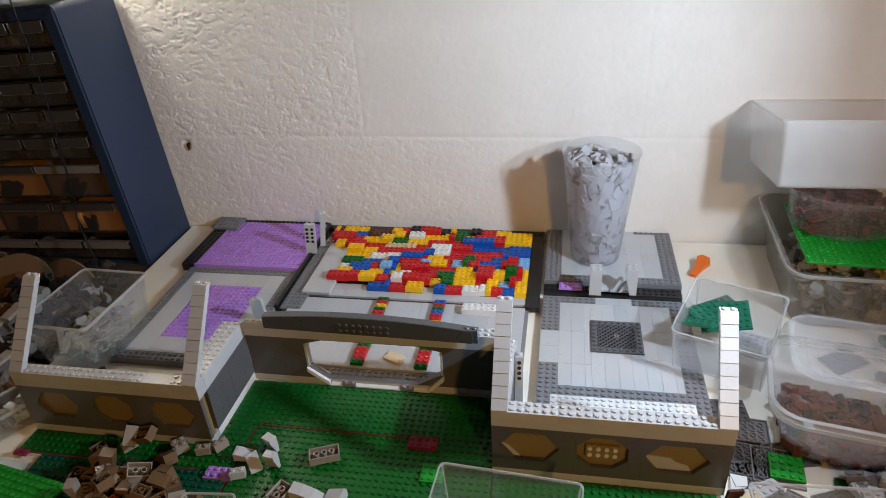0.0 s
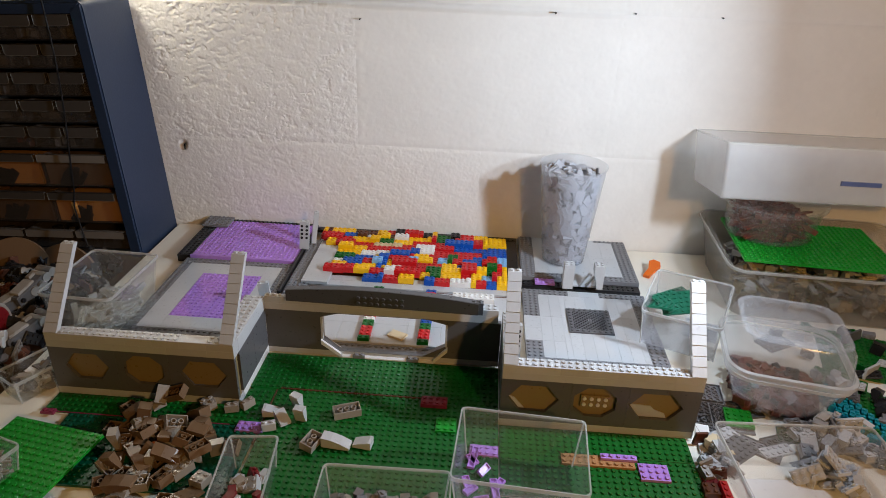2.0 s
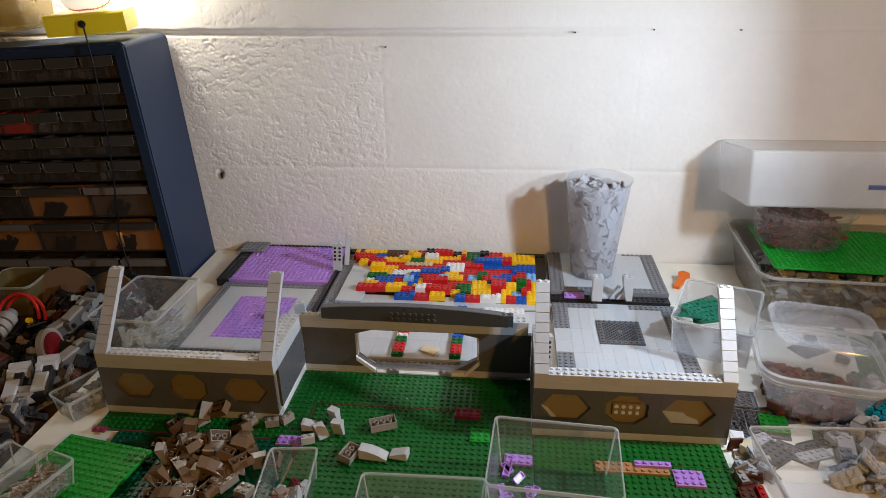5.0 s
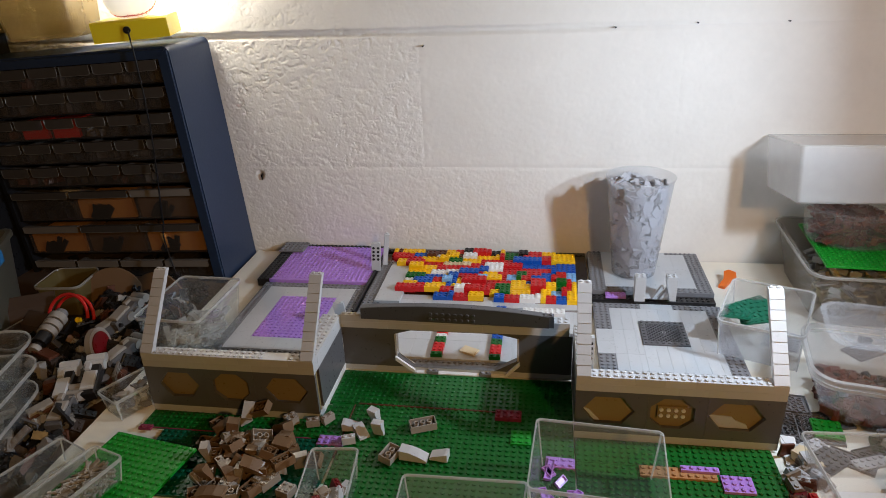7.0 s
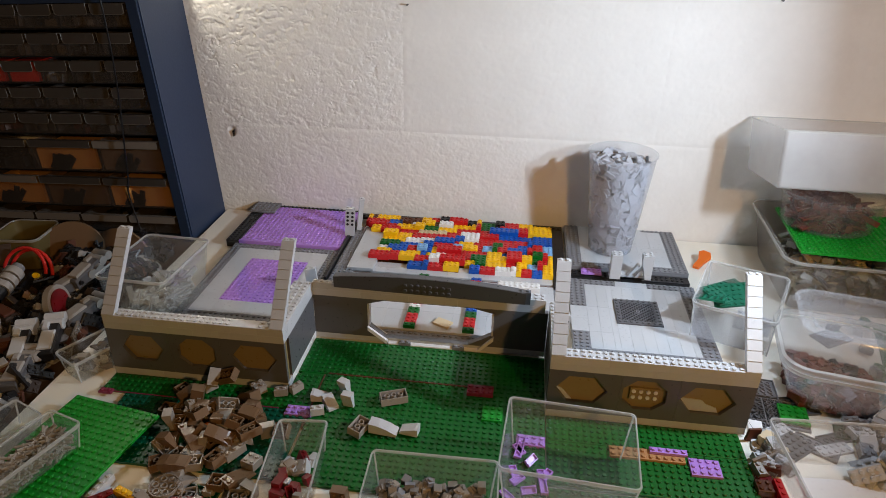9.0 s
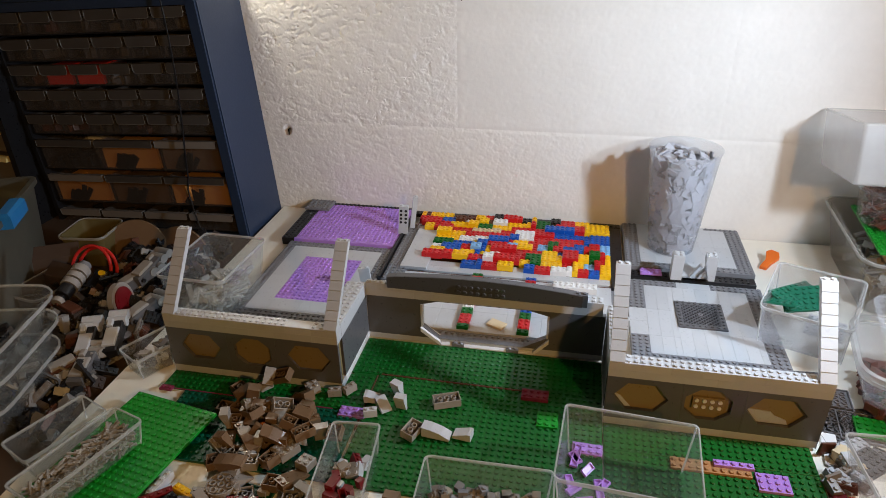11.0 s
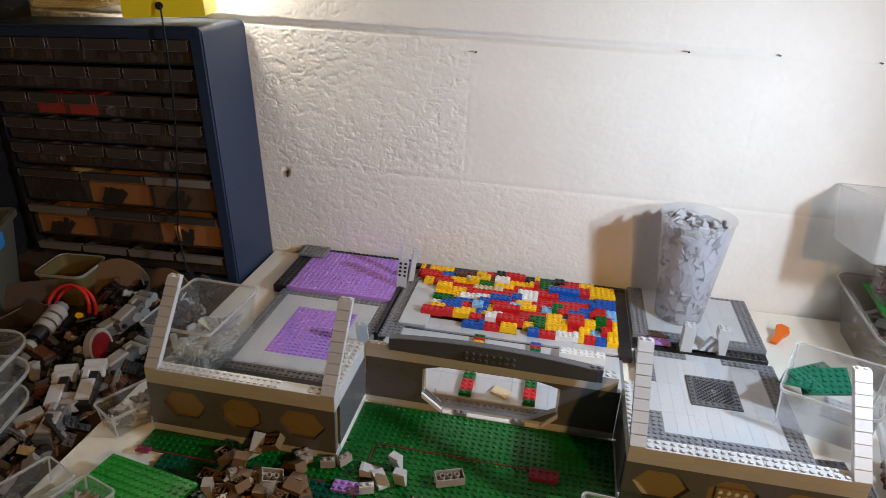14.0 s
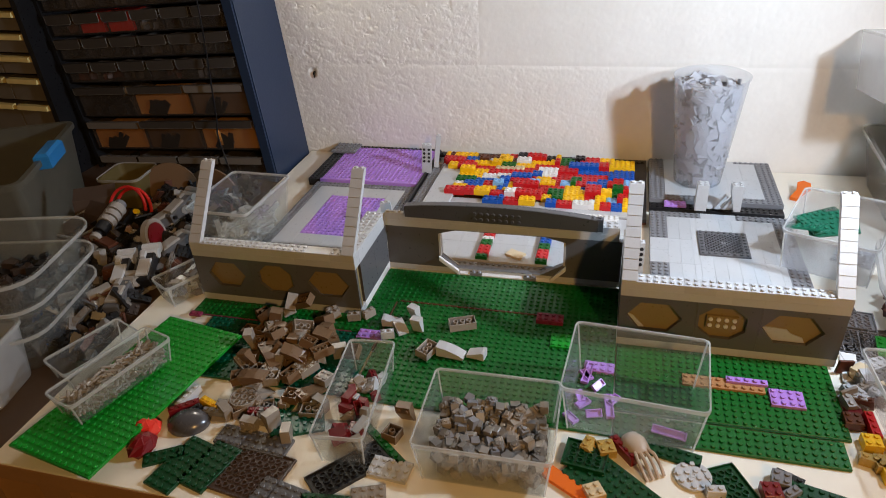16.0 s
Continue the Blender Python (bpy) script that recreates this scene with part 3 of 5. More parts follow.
ground_plate("baseplate", -0.500, -0.138, 28, 13, TG, "dull green baseplate under loose slope bricks")
ground_plate("baseplate", 0.001, -0.040, 27, 5, GR, G_LABEL)
ground_plate("baseplate", 0.001, -0.1045, 27, 8, GR, G_LABEL)
ground_plate("baseplate", 0.001, -0.1405, 26, 4, GR, G_LABEL + " at the table's front")
whole("under_plate", Shape().box(-0.305, -0.002, -0.035, 0.110, -0.0031, -0.0008), GR, "green plates under the yard's baseplates", "baseplate")
whole("brown_strip", Shape().box(-0.270, -0.094, 0.0353, 0.0377, -P, 0.0014), BN, "thin brown plate edge along a seam", "toy plate")
whole("brown_strip", Shape().box(-0.275, -0.2735, -0.06, 0.0353, -P, 0.0002), BN, "thin brown plate edge along a seam", "toy plate")
whole("pink_brick", brick(4, 2, P * 1.6, PK), PK, "dark pink brick standing on the green plate", "toy brick", pose(-0.094, 0.0205, 0))
whole("pink_plate", brick(4, 2, P, LV), LV, "lavender plate on the green baseplate", "toy plate", pose(-0.300, -0.045, 0))
whole("pink_plate", brick(2, 1, P, PK), PK, "magenta plate at the baseplate's edge", "toy plate", pose(-0.532, -0.040, 0))
whole("brown_strip", Shape().box(-0.515, -0.31, -0.0345, -0.0330, 0.00005, 0.0008), PK, "thin magenta plate edge along a seam", "toy plate")
whole("tan_plate", brick(10, 2, P, NG), NG, "nougat two-row plate on the green baseplate", "toy plate", pose(0.069, -0.0575, 0))
whole("lavender_plate", brick(4, 3, P, LV), LV, "lavender oblong plate on the green baseplate", "toy plate", pose(0.152, -0.0725, 0))
whole("lavender_plate", brick(5, 1, P, LV), LV, "lavender one-row plate on the green baseplate", "toy plate", pose(0.112, -0.0488, P))
# added piece whose bright green stands for a patch of light
whole("bright_green_plate", brick(3, 3, P, BG), BG, "bright green piece drawn for a light patch on the baseplate", "toy plate", pose(-0.073, -0.022, 0))


# ---- the brick walls ----
def hexagon(xa, xb, z0, z1):
    c = (xb - xa) * .24
    m = (z0 + z1) / 2
    return [(xa, m), (xa + c, z0), (xb - c, z0), (xb, m), (xb - c, z1), (xa + c, z1)]


def octagon(xa, xb, z0, z1, k=.29):
    cx, cz = (xb - xa) * k, (z1 - z0) * k
    return [(xa + cx, z0), (xb - cx, z0), (xb, z0 + cz), (xb, z1 - cz), (xb - cx, z1), (xa + cx, z1), (xa, z1 - cz), (xa, z0 + cz)]


def strip_of_bricks(parent, lengths, m, z, depth, material, studs, shift=0.0):
    x = shift
    for n in lengths:
        part("brick", brick(n, depth, B, material, studs), material, parent, m=m @ pose(x * S, 0, z))
        x += n


OLIVE = plastic("dull_olive_tan_plastic", (0.25, 0.18, 0.075))


def front_wall(name, x0, windows, joints, label, flat_from=None):
    """A front wall, 28 studs long: a light base course, dark panels with openings, two light courses with studs."""
    t = thing(name, label, "brick wall", x0, 0, 0)
    strip_of_bricks(t, (8, 8, 6, 6), pose(0, 0, 0), 0, 2, LG, False)
    edges = [0] + joints + [28]
    for i, (a, b) in enumerate(zip(edges, edges[1:])):
        kind, xa, xb = windows[i]
        z0, z1 = 0.0240, 0.0600
        hole = hexagon(xa * S, xb * S, z0, z1) if kind == "h" else octagon(xa * S, xb * S, z0 - .002, z1 + .002)
        part("window_panel", pierced(a * S + .0001, b * S - .0001, B, 7 * B, hole, 0, .0045), DG, t, "dark grey panel with a six-sided opening" if kind == "h" else "dark grey panel with an eight-sided opening")
        # behind the opening: a tan backing and light bevels at its foot, in the middle one a studded plate that faces out
        part("backing", Shape().box(a * S + .001, b * S - .001, .0054, .0105, B, 7 * B), OLIVE, t, "dark tan backing")
        if x0 == 0 and i != 1:
            w, h = (xb - xa) * S, z1 - z0
            ax, az = xa * S, z0
            foot = [(.02, .48), (.24, .02), (.34, .02), (.14, .40)] if i == 0 else [(.02, .48), (.22, .02), (.74, .02), (.70, .18), (.50, .30), (.42, .44)]
            part("foot_slope", Shape().slab([(ax + u * w, az + v * h) for u, v in foot], .0040, .0053), LG, t, "light grey slope at the opening's foot")
        if kind == "o" and x0 == 0:
            at = pose((xa + xb) / 2 * S - 2 * S, .0053, .034, 90)
            part("studded_plate", Shape().box(0, 4 * S, 0, 2 * S, 0, P), OLIVE, t, m=at)
            # white on an olive plate: the studs' gleam put into their colour
            part("studs", Shape().studs(0, 0, 4, 2, P), WH, t, m=at)
    strip_of_bricks(t, (6, 8, 4, 6, 4), pose(0, 0, 0), 7 * B, 2, LG, False)
    for lengths, at in (((4, 4, 4, 4, 4, 4, 4), 0),):
        x = 0
        for n in lengths:
            bare = flat_from and flat_from[0] <= x < flat_from[1]
            part("brick", brick(n, 2, B, LG, not bare), LG, t, m=pose(x * S, 0, 8 * B))
            x += n
    return t


RW = [("h", 1.0, 8.3), ("o", 10.4, 16.4), ("h", 18.2, 25.8)]
LW = [("h", 2.2, 8.8), ("o", 11.2, 17.0), ("h", 19.6, 26.6)]
front_wall("brick_wall_front", 0.0, RW, [10, 18], "light and dark grey toy brick wall with three openings")
front_wall("brick_wall_front", -0.533, LW, [10, 18], "light and dark grey toy brick wall in warm shade", (20, 24))


def side_wall(name, x, y0, ny, wide, label, face):
    """A wall that runs away from the front, ny studs long; face +1 looks to +x."""
    t = thing(name, label, "brick wall", x, y0, 0)
    L = ny * S
    s = 1 if face < 0 else -1
    a, b = (0, 2 * S) if face < 0 else (-2 * S, 0)
    part("base_course", Shape().box(a, b, 0, L, 0, B), WH, t, "white base course")
    half = L / 2
    for k in range(2):
        part("panel", Shape().box(a + .0002, b - .0002, k * half + .0001, (k + 1) * half - .0001, B, 7 * B), DG, t, "smooth dark grey panel")
    part("coping", Shape().box(a, b, 0, L, 7 * B, H9), LG, t, "light grey upper courses")
    part("studs", Shape().studs(a, 0, 2, ny, H9), LG, t)
    if wide:
        w = Shape().box(a - S, a - .0001, 3 * S, L, H9 - P, H9).studs(a - S, 3 * S, 1, ny - 3, H9)
        part("coping_plate", w, LG, t)
    return t


side_wall("brick_wall_side", -0.309, 0.0163, 12, True, "dark grey toy brick wall with a studded light grey top", 1)
side_wall("brick_wall_side", 0.0, 0.0163, 12, False, "dark grey toy brick wall in shade", -1)


def yard_wall():
    t = thing("brick_wall_yard", "dark grey toy brick wall with a long eight-sided opening", "brick wall", -0.309, 0.1125, 0)
    L = 0.309
    part("base_course", Shape().box(0, L, 0, S, 0, B * .85), LG, t, "light grey base course")
    hole = [(0.096, .0085), (0.208, .0085), (0.240, .028), (0.240, .060), (0.212, .0665), (0.096, .0665), (0.073, .060), (0.073, .028)]
    part("window_panel", pierced(0.0001, L - .0001, B * .85, 7 * B, hole, 0, S), DG, t, "dark grey panel with a wide eight-sided opening")
    strip_of_bricks(t, (8, 8, 8, 8, 6), pose(0.0002, 0, 0), 7 * B, 1, LG, False)
    strip_of_bricks(t, (6, 8, 8, 8), pose(0.0002, 0, 0), 8 * B, 1, LG, True)
    strip_of_bricks(t, (8,), pose(0.0002 + 30 * S, 0, 0), 8 * B, 2, LG, True)
    # white slopes along the sill, with dark studded plates between them
    for x0, x1, m, lab in ((0.100, 0.115, WH, "white slope"), (0.115, 0.131, MG, "grey studded plate"), (0.131, 0.187, WH, "white slope"), (0.187, 0.203, MG, "grey studded plate"), (0.203, 0.222, WH, "white slope")):
        s = Shape()
        if m is WH:
            s.prism([(-.004, .0005), (.008, .0005), (.008, .0062), (.005, .0062), (-.004, .0022)], x0 + .0002, x1 - .0002)
        else:
            s.box(x0, x1, -.004, .008, .0005, .0052).studs(x0, -.0055, 2, 2, .0052)
        part("sill_slope" if m is WH else "sill_plate", s, m, t, lab)
    for xa, xb, za, zb in ((0.073, 0.099, .026, .006), (0.222, 0.241, .006, .026)):
        part("sill_slope", Shape().slab([(xa, za), (xb, zb), (xb, zb - .006), (xa, za - .006)], -.004, .010), WH, t, "white slope")
    for x in (0.073, 0.2375):
        part("jamb", Shape().box(x, x + .0025, -.001, .009, .026, .060), LG, t, "light grey edge")
    return t


yard_wall()


def beam():
    t = thing("lintel", "low dark grey arched beam lying on the wall", "toy beam", -0.277, 0.104, H9 + .0002, rz=-1.2)
    n, L = 20, 0.246
    up = [(L * i / n, .0155 + .0075 * math.sin(math.pi * i / n) ** .8) for i in range(n + 1)]
    # body darker than its cap: shade on the face put into the colour
    part("beam_body", Shape().slab([(0, 0)] + up + [(L, 0)], 0, .0100), VG, t, smooth=True)
    part("beam_cap", Shape().slab([(L * i / n, .0158 + .0075 * math.sin(math.pi * i / n) ** .8) for i in range(n + 1)] + [(L, .0150), (0, .0150)], .0010, .0102), DG, t, "dark grey smooth cap", smooth=True)
    st = Shape()
    for i in range(8):
        for j in range(2):
            st.merged(Shape().stud(0, 0, 0), pose(.094 + i * S, .0, .005 + j * .0075, 90))
    part("side_studs", st, VG, t, "row of studs on the face")
    part("end_brick", Shape().box(L - .010, L + .006, .001, .009, .0, .017).studs(L - .010, .001, 2, 1, .017), DG, t, "dark end brick")
    return t


beam()


def rafter(x, label, material):
    """A leaning stack of nine two-stud slopes on the wall's top."""
    t = thing("slope_stack", label, "slope stack", x, 0.0, H9, "leaning slope stacks")
    run, rise = .0074, .0092

    def make(last):
        d = .0075
        q = Shape().prism([(0, .0009), (.0006, 0), (d + .0014, 0), (d + run, rise - .0012), (d + run, rise), (run, rise)], .00005, 2 * S - .00005)
        return (q.studs(0, run, 2, 1, rise) if last else q).mesh("slope_brick", material)
    for k in range(9):
        part("slope_brick", cached(("rafter", material.name, k == 8), lambda: make(k == 8)), material, t, m=pose(0, k * run, k * rise))
    return t


rafter(0.0, "leaning stack of light grey slope bricks in warm shade", LG)
# same bricks as the other stacks; lamp brightness put into this lighter colour
rafter(0.208, "leaning stack of grey slope bricks, coloured lighter for the lamp", plastic("lamp_lit_grey_plastic", (0.60, 0.60, 0.61)))
rafter(-0.533, "leaning stack of light grey slope bricks beside a clear box", LG)
rafter(-0.325, "leaning stack of light grey slope bricks at the yard corner", LG)


# ---- floors ----
def floor_module(name, x0, y0, nx, ny, z, label, border, inner, fields, tiles=(), bare=()):
    """A floor: a frame of studded plates and fields of smooth tiles or studded plates; all in studs from the corner."""
    t = thing(name, label, "toy floor", x0, y0, TOP)
    h = z - TOP
    part("base_plate", Shape().box(0, nx * S, 0, ny * S, 0, h - P), border, t)
    covered = set()
    for (ax, ay, bx, by, m, kind, size) in fields:
        for i in range(ax, bx):
            for j in range(ay, by):
                covered.add((i, j))
    st, flat = Shape(), Shape()
    for i in range(nx):
        for j in range(ny):
            if (i, j) not in covered:
                st.stud((i + .5) * S, (j + .5) * S, h)
    for i in range(nx):
        j = 0
        while j < ny:
            if (i, j) in covered:
                j += 1
                continue
            k = j
            while k < ny and (i, k) not in covered:
                k += 1
            flat.box(i * S, (i + 1) * S, j * S, k * S, h - P, h, .0001)
            j = k
    part("border_plate", flat, border, t)
    part("border_studs", st, border, t, kind="stuff")
    for (ax, ay, bx, by, m, kind, size) in fields:
        if kind == "tile":
            sx, sy = size
            for i in range(ax, bx, sx):
                for j in range(ay, by, sy):
                    u, v = min(sx, bx - i), min(sy, by - j)
                    part("tile", cached(("tile", u, v, m.name), lambda: Shape().box(.00005, u * S - .00005, .00005, v * S - .00005, 0, P + .0004, .00012).mesh("tile", m)), m, t, m=pose(i * S, j * S, h - P))
        else:
            part("field_plate", Shape().box(ax * S, bx * S, ay * S, by * S, h - P, h, .0001).studs(ax * S, ay * S, bx - ax, by - ay, h), m, t)
    return t


# left: a lavender field in a ring of light grey tiles
floor_module("floor_module", -0.523, 0.124, 23, 28, 0.0066, "toy floor with a lavender studded field in light grey tiles", MG, LG,
             [(2, 2, 6, 26, LG, "tile", (4, 6)), (18, 2, 21, 26, LG, "tile", (3, 6)), (6, 2, 18, 6, LG, "tile", (6, 4)), (6, 22, 18, 26, LG, "tile", (6, 4)), (6, 6, 18, 22, LV, "plate", None)])
# left rear: lavender with a black edge
floor_module("floor_module", -0.541, 0.352, 25, 19, 0.0098, "lavender studded toy floor with a black edge", BK, LV,
             [(3, 0, 25, 18, LV, "plate", None)])
whole("grey_plate", brick(6, 5, P, MG), MG, "dark grey square plate on the lavender floor's corner", "toy plate", pose(-0.543, 0.463, 0.0117))
whole("lavender_edge_strip", Shape().box(-0.517, -0.341, 0.3485, 0.3515, TOP, 0.0125), LV, "lavender plate edge between two floors", "toy plate")
# right front: light grey tiles round a dark grille
floor_module("floor_module", 0.0385, 0.100, 24, 27, 0.0066, "toy floor of light grey tiles with a dark grille", MG, LG,
             [(3, 4, 8, 9, LG, "tile", (2, 5)), (0, 9, 3, 17, LG, "tile", (3, 4)), (3, 9, 8, 25, LG, "tile", (2, 8)), (8, 4, 16, 12, LG, "tile", (2, 8)), (8, 20, 16, 25, LG, "tile", (2, 5)), (16, 4, 21, 25, LG, "tile", (2, 7)), (8, 12, 16, 20, DG, "tile", (8, 8)), (9, 25, 15, 27, LG, "tile", (2, 2)), (2, 0, 22, 2, WH, "plate", None)])
# right rear
floor_module("floor_module", 0.0385, 0.352, 24, 20, 0.0098, "toy floor of light grey tiles with a dark studded edge", MG, LG,
             [(3, 2, 21, 18, LG, "tile", (3, 8)), (9, 0, 15, 2, LG, "tile", (2, 2)), (3, 18, 17, 19, LG, "tile", (7, 1))])
whole("black_joint_beam", Shape().box(0.0385, 0.229, 0.330, 0.3495, TOP, 0.0045).studs(0.0385, 0.332, 23, 2, 0.0045), BK, "black studded plates in the gap between two floors", "toy plate")
whole("lavender_plate", brick(4, 2, P, LV), LV, "lavender plate in the gap between two floors", "toy plate", pose(0.060, 0.332, 0.0063))
whole("light_bridge", brick(6, 3, P, LG, False), LG, "light grey tile bridging two floors", "toy tile", pose(0.111, 0.327, 0.0100))


def grille():
    t = thing("floor_grille", "dark grey lattice grille in the tiled floor", "grille", 0.0385 + 8 * S, 0.100 + 12 * S, 0.0066 + .0005)
    w = 8 * S
    fr = Shape().box(0, w, 0, S, 0, P * .7).box(0, w, w - S, w, 0, P * .7).box(0, S, S, w - S, 0, P * .7).box(w - S, w, S, w - S, 0, P * .7)
    fr.studs(0, 0, 8, 1, P * .7).studs(0, w - S, 8, 1, P * .7).studs(0, S, 1, 6, P * .7).studs(w - S, S, 1, 6, P * .7)
    part("frame", fr, DG, t)
    lat = Shape()
    a, b = S, w - S
    n = 7
    for k in range(-n, n + 1):
        off = k * (b - a) / n * 1.0
        for sgn in (1, -1):
            pts = []
            for u in (0, 1):
                x = a + u * (b - a)
                y = (a + u * (b - a) if sgn > 0 else b - u * (b - a)) + off
                pts.append(Vector((x, y, .0016)))
            p, q = pts
            d = q - p
            lo, hi = 0.0, 1.0
            for lim, s in ((a, 1), (b, -1)):
                for_p, for_d = p.y, d.y
                tt = (lim - for_p) / for_d
                if (for_d > 0) == (s > 0):
                    lo = max(lo, tt)
                else:
                    hi = min(hi, tt)
            if hi - lo > .05:
                lat.tube([p + d * lo, p + d * hi], .0010, 5)
    part("lattice", lat, plastic("grille_grey_plastic", (0.105, 0.105, 0.115)), t)
    part("well", Shape().box(a, b, a, b, -.0002, .0002, 0.0001), BK, t, "dark hole under the lattice")
    part("centre_stud", Shape().ring((a + b) / 2, (a + b) / 2, .0006, .003, .0015, .003, 12), MG, t)


grille()


# ---- the coloured brick mosaic ----
ROWS_OF_COLOUR = ("Y1 N1 Y5 N5 Y2 R2 K2 R4 K2 Y1 G3 K2 R3 Y7", "R5 B3 N2 W3 Y2 N1 W3 Y5 R1 G2 Y2 R6 Y5", "R6 Y6 G3 Y4 R4 R3 B6 R2 Y5 W1",
                  "E1 Y2 R4 R4 T6 R3 W4 R4 B7 B5", "E3 Y6 R4 R5 B3 W3 R5 R5 B6", "E3 Y5 W6 B4 R2 Y3 R4 G2 R3 B3 R2 L3",
                  "E2 G4 B4 Y1 B3 R4 L2 Y3 R1 L2 G2 R2 B4 R3 L3", "E2 W2 B4 R2 L2 B1 Y2 R6 R4 Y4 B1 R3 Y2 G2 R1 Y2", "E1 Y3 B3 Y4 B1 Y2 W2 R6 G3 Y4 R4 Y2 G1 R2 Y2",
                  "R6 Y4 R3 W2 R6 Y2 G2 Y5 R2 Y2 L2 R1 Y3", "E8 B4 R4 Y3 E2 B3 R3 W4 Y2 R2 B2 Y3", "E40")
mosaic = thing("brick_mosaic", "uneven floor of red, yellow, blue, white and green toy bricks", "toy floor", -0.318, 0.290, TOP)
part("base_plate", Shape().box(-.004, 42.3 * S, -.002, 25.9 * S, 0, .0066), BN, mosaic, "brown base plates")
mosaic.scale.x = 1.04
rng = random.Random(11)
for r, text in enumerate(ROWS_OF_COLOUR):
    letters = "".join(w[0] * int(w[1:]) for w in text.split())
    off = round(5.0 * r / 11)
    n = 40 - off
    row = "E" * off + "".join(letters[int(i * 40 / n)] for i in range(n))
    y = (24 - 2 * (r + 1)) * S
    i = 0
    while i < 40:
        c, k = row[i], 1
        while i + k < 40 and row[i + k] == c and k < (4 if c == "E" else rng.choice((3, 4, 4, 6))):
            k += 1
        if c == "E":
            part("tile", brick(k, 2, P, LG, False), LG, mosaic, m=pose(i * S, y, .0067))
        else:
            up = rng.choice((0, 0, .0014, P, P, P * 2, P * 2.6)) + rng.uniform(0, .0003)
            part("brick", brick(k, 2, B, COLOURS[c], True), COLOURS[c], mosaic, m=pose(i * S + rng.uniform(-.0002, .0002), y + rng.uniform(-.0006, .0006), .0067 + up))
        i += k
part("edge_plate", Shape().box(-2 * S, 42.3 * S, 24.15 * S, 25.9 * S, .0067, .0125).studs(-2 * S, 24.2 * S, 44, 1, .0125), BK, mosaic, "black studded edge")
part("edge_plate", Shape().box(40.1 * S, 42.3 * S, -1 * S, 24.1 * S, .0067, .0120), BK, mosaic, "black edge")

# the hall floor behind the yard wall: light tiles with two brick bands
hall = thing("hall_floor", "light grey tiled toy floor with two coloured brick bands", "toy floor", -0.325, 0.122, TOP)
part("base_plate", Shape().box(0, .345, 0, .165, 0, .0066), MG, hall)
part("studs", Shape().studs(0.01, 0.001, 41, 2, .0066), MG, hall)
for i in range(0, 42, 6):
    for j in range(2, 20, 6):
        u, v = min(6, 42 - i), min(6, 20 - j)
        part("tile", brick(u, v, P, LG, False), LG, hall, m=pose(i * S + .004, j * S + .001, .0067))
for bx, band in ((0.131, "GRRRGGWRRGGBRRGYRG"), (0.213, "GRRRGGBBBRBYRRBGRB")):
    for j, c in enumerate(band):
        part("brick", brick(2, 1, P * 1.6, COLOURS[c], True), COLOURS[c], hall, m=pose(bx, .019 + j * S, .0100))
part("step_brick", brick(8, 2, B, WH, True), WH, hall, m=pose(.255, .137, .0100))
part("loose_tile", brick(3, 2, P, TN, False), TN, hall, m=pose(.170, .034, .0105, 0, 0, -25))
# dark wall between the lavender rooms and the mosaic
whole("black_joint_beam", Shape().box(-0.339, -0.3345, 0.250, 0.497, TOP, 0.0125), BK, "black plates between two toy floors", "toy plate")
whole("grey_floor_strip", brick_shape(4, 24, P, True), MG, "dark grey studded plate strip beside the mosaic", "toy plate", pose(-0.3335, 0.252, 0.0038))
whole("light_floor_strip", Shape().box(-0.312, -0.270, 0.288, 0.430, 0.0066, 0.0098 + .002), LG, "smooth light grey tiles beside the mosaic", "toy tile")


# small uprights on the floors
def upright(x, y, z, label, h, holes=False, rz=0, rx=0, ry=0, nx=2):
    t = thing("brick_post", label, "toy post", x, y, z, "small posts", rz=rz, rx=rx, ry=ry)
    part("post", Shape().box(0, nx * S, 0, S, 0, h).studs(0, 0, nx, 1, h), LG, t)
    if holes:
        for k in range(4):
            for c in range(nx):
                part("peg_hole", cached("hole", lambda: Shape().ring(0, 0, 0, .0006, .0, .0023, 10).mesh("peg_hole", BK)), BK, t, m=pose((c + .5) * S, -.0001, h - .008 - k * .0072, 90))
    return t


upright(-0.343, 0.395, 0.0117, "light grey brick post with black peg holes", .052, True, 8, ry=4)
upright(-0.328, 0.420, 0.0117, "thin light grey brick post leaning by the mosaic", .059, False, 20, ry=8, nx=1)
upright(-0.352, 0.215, 0.0070, "light grey post with slanted side by the floor's corner", .036, False, 12, ry=-6)
upright(0.0172, 0.085, 0.0, "light grey technic post with black peg holes", .084, True, 6, nx=1)


def door_post(x, y, z, label, foot):
    """A post two studs square; foot: how far its left side is cut back at the base."""
    t = thing("brick_post", label, "toy post", x, y, z, "small posts")
    h = .041
    part("post", Shape().slab([(foot, 0), (2 * S, 0), (2 * S, h), (0, h), (0, h * .72)], 0, 2 * S), LG, t)
    part("studs", Shape().studs(0, 0, 2, 2, h), LG, t)
    return t


door_post(0.1015, 0.3125, 0.0132, "light grey post with four studs at the doorway", .0)
door_post(0.1490, 0.3165, 0.0132, "light grey post with a slanted foot at the doorway", .007)
for x in (0.130, 0.141):
    whole("leaning_slope", Shape().slab([(0, 0), (.004, 0), (.017, .020), (.013, .022)], 0, S), LG, "light grey slope leaning on a doorway post", "toy brick", pose(x, 0.322, 0.0133))


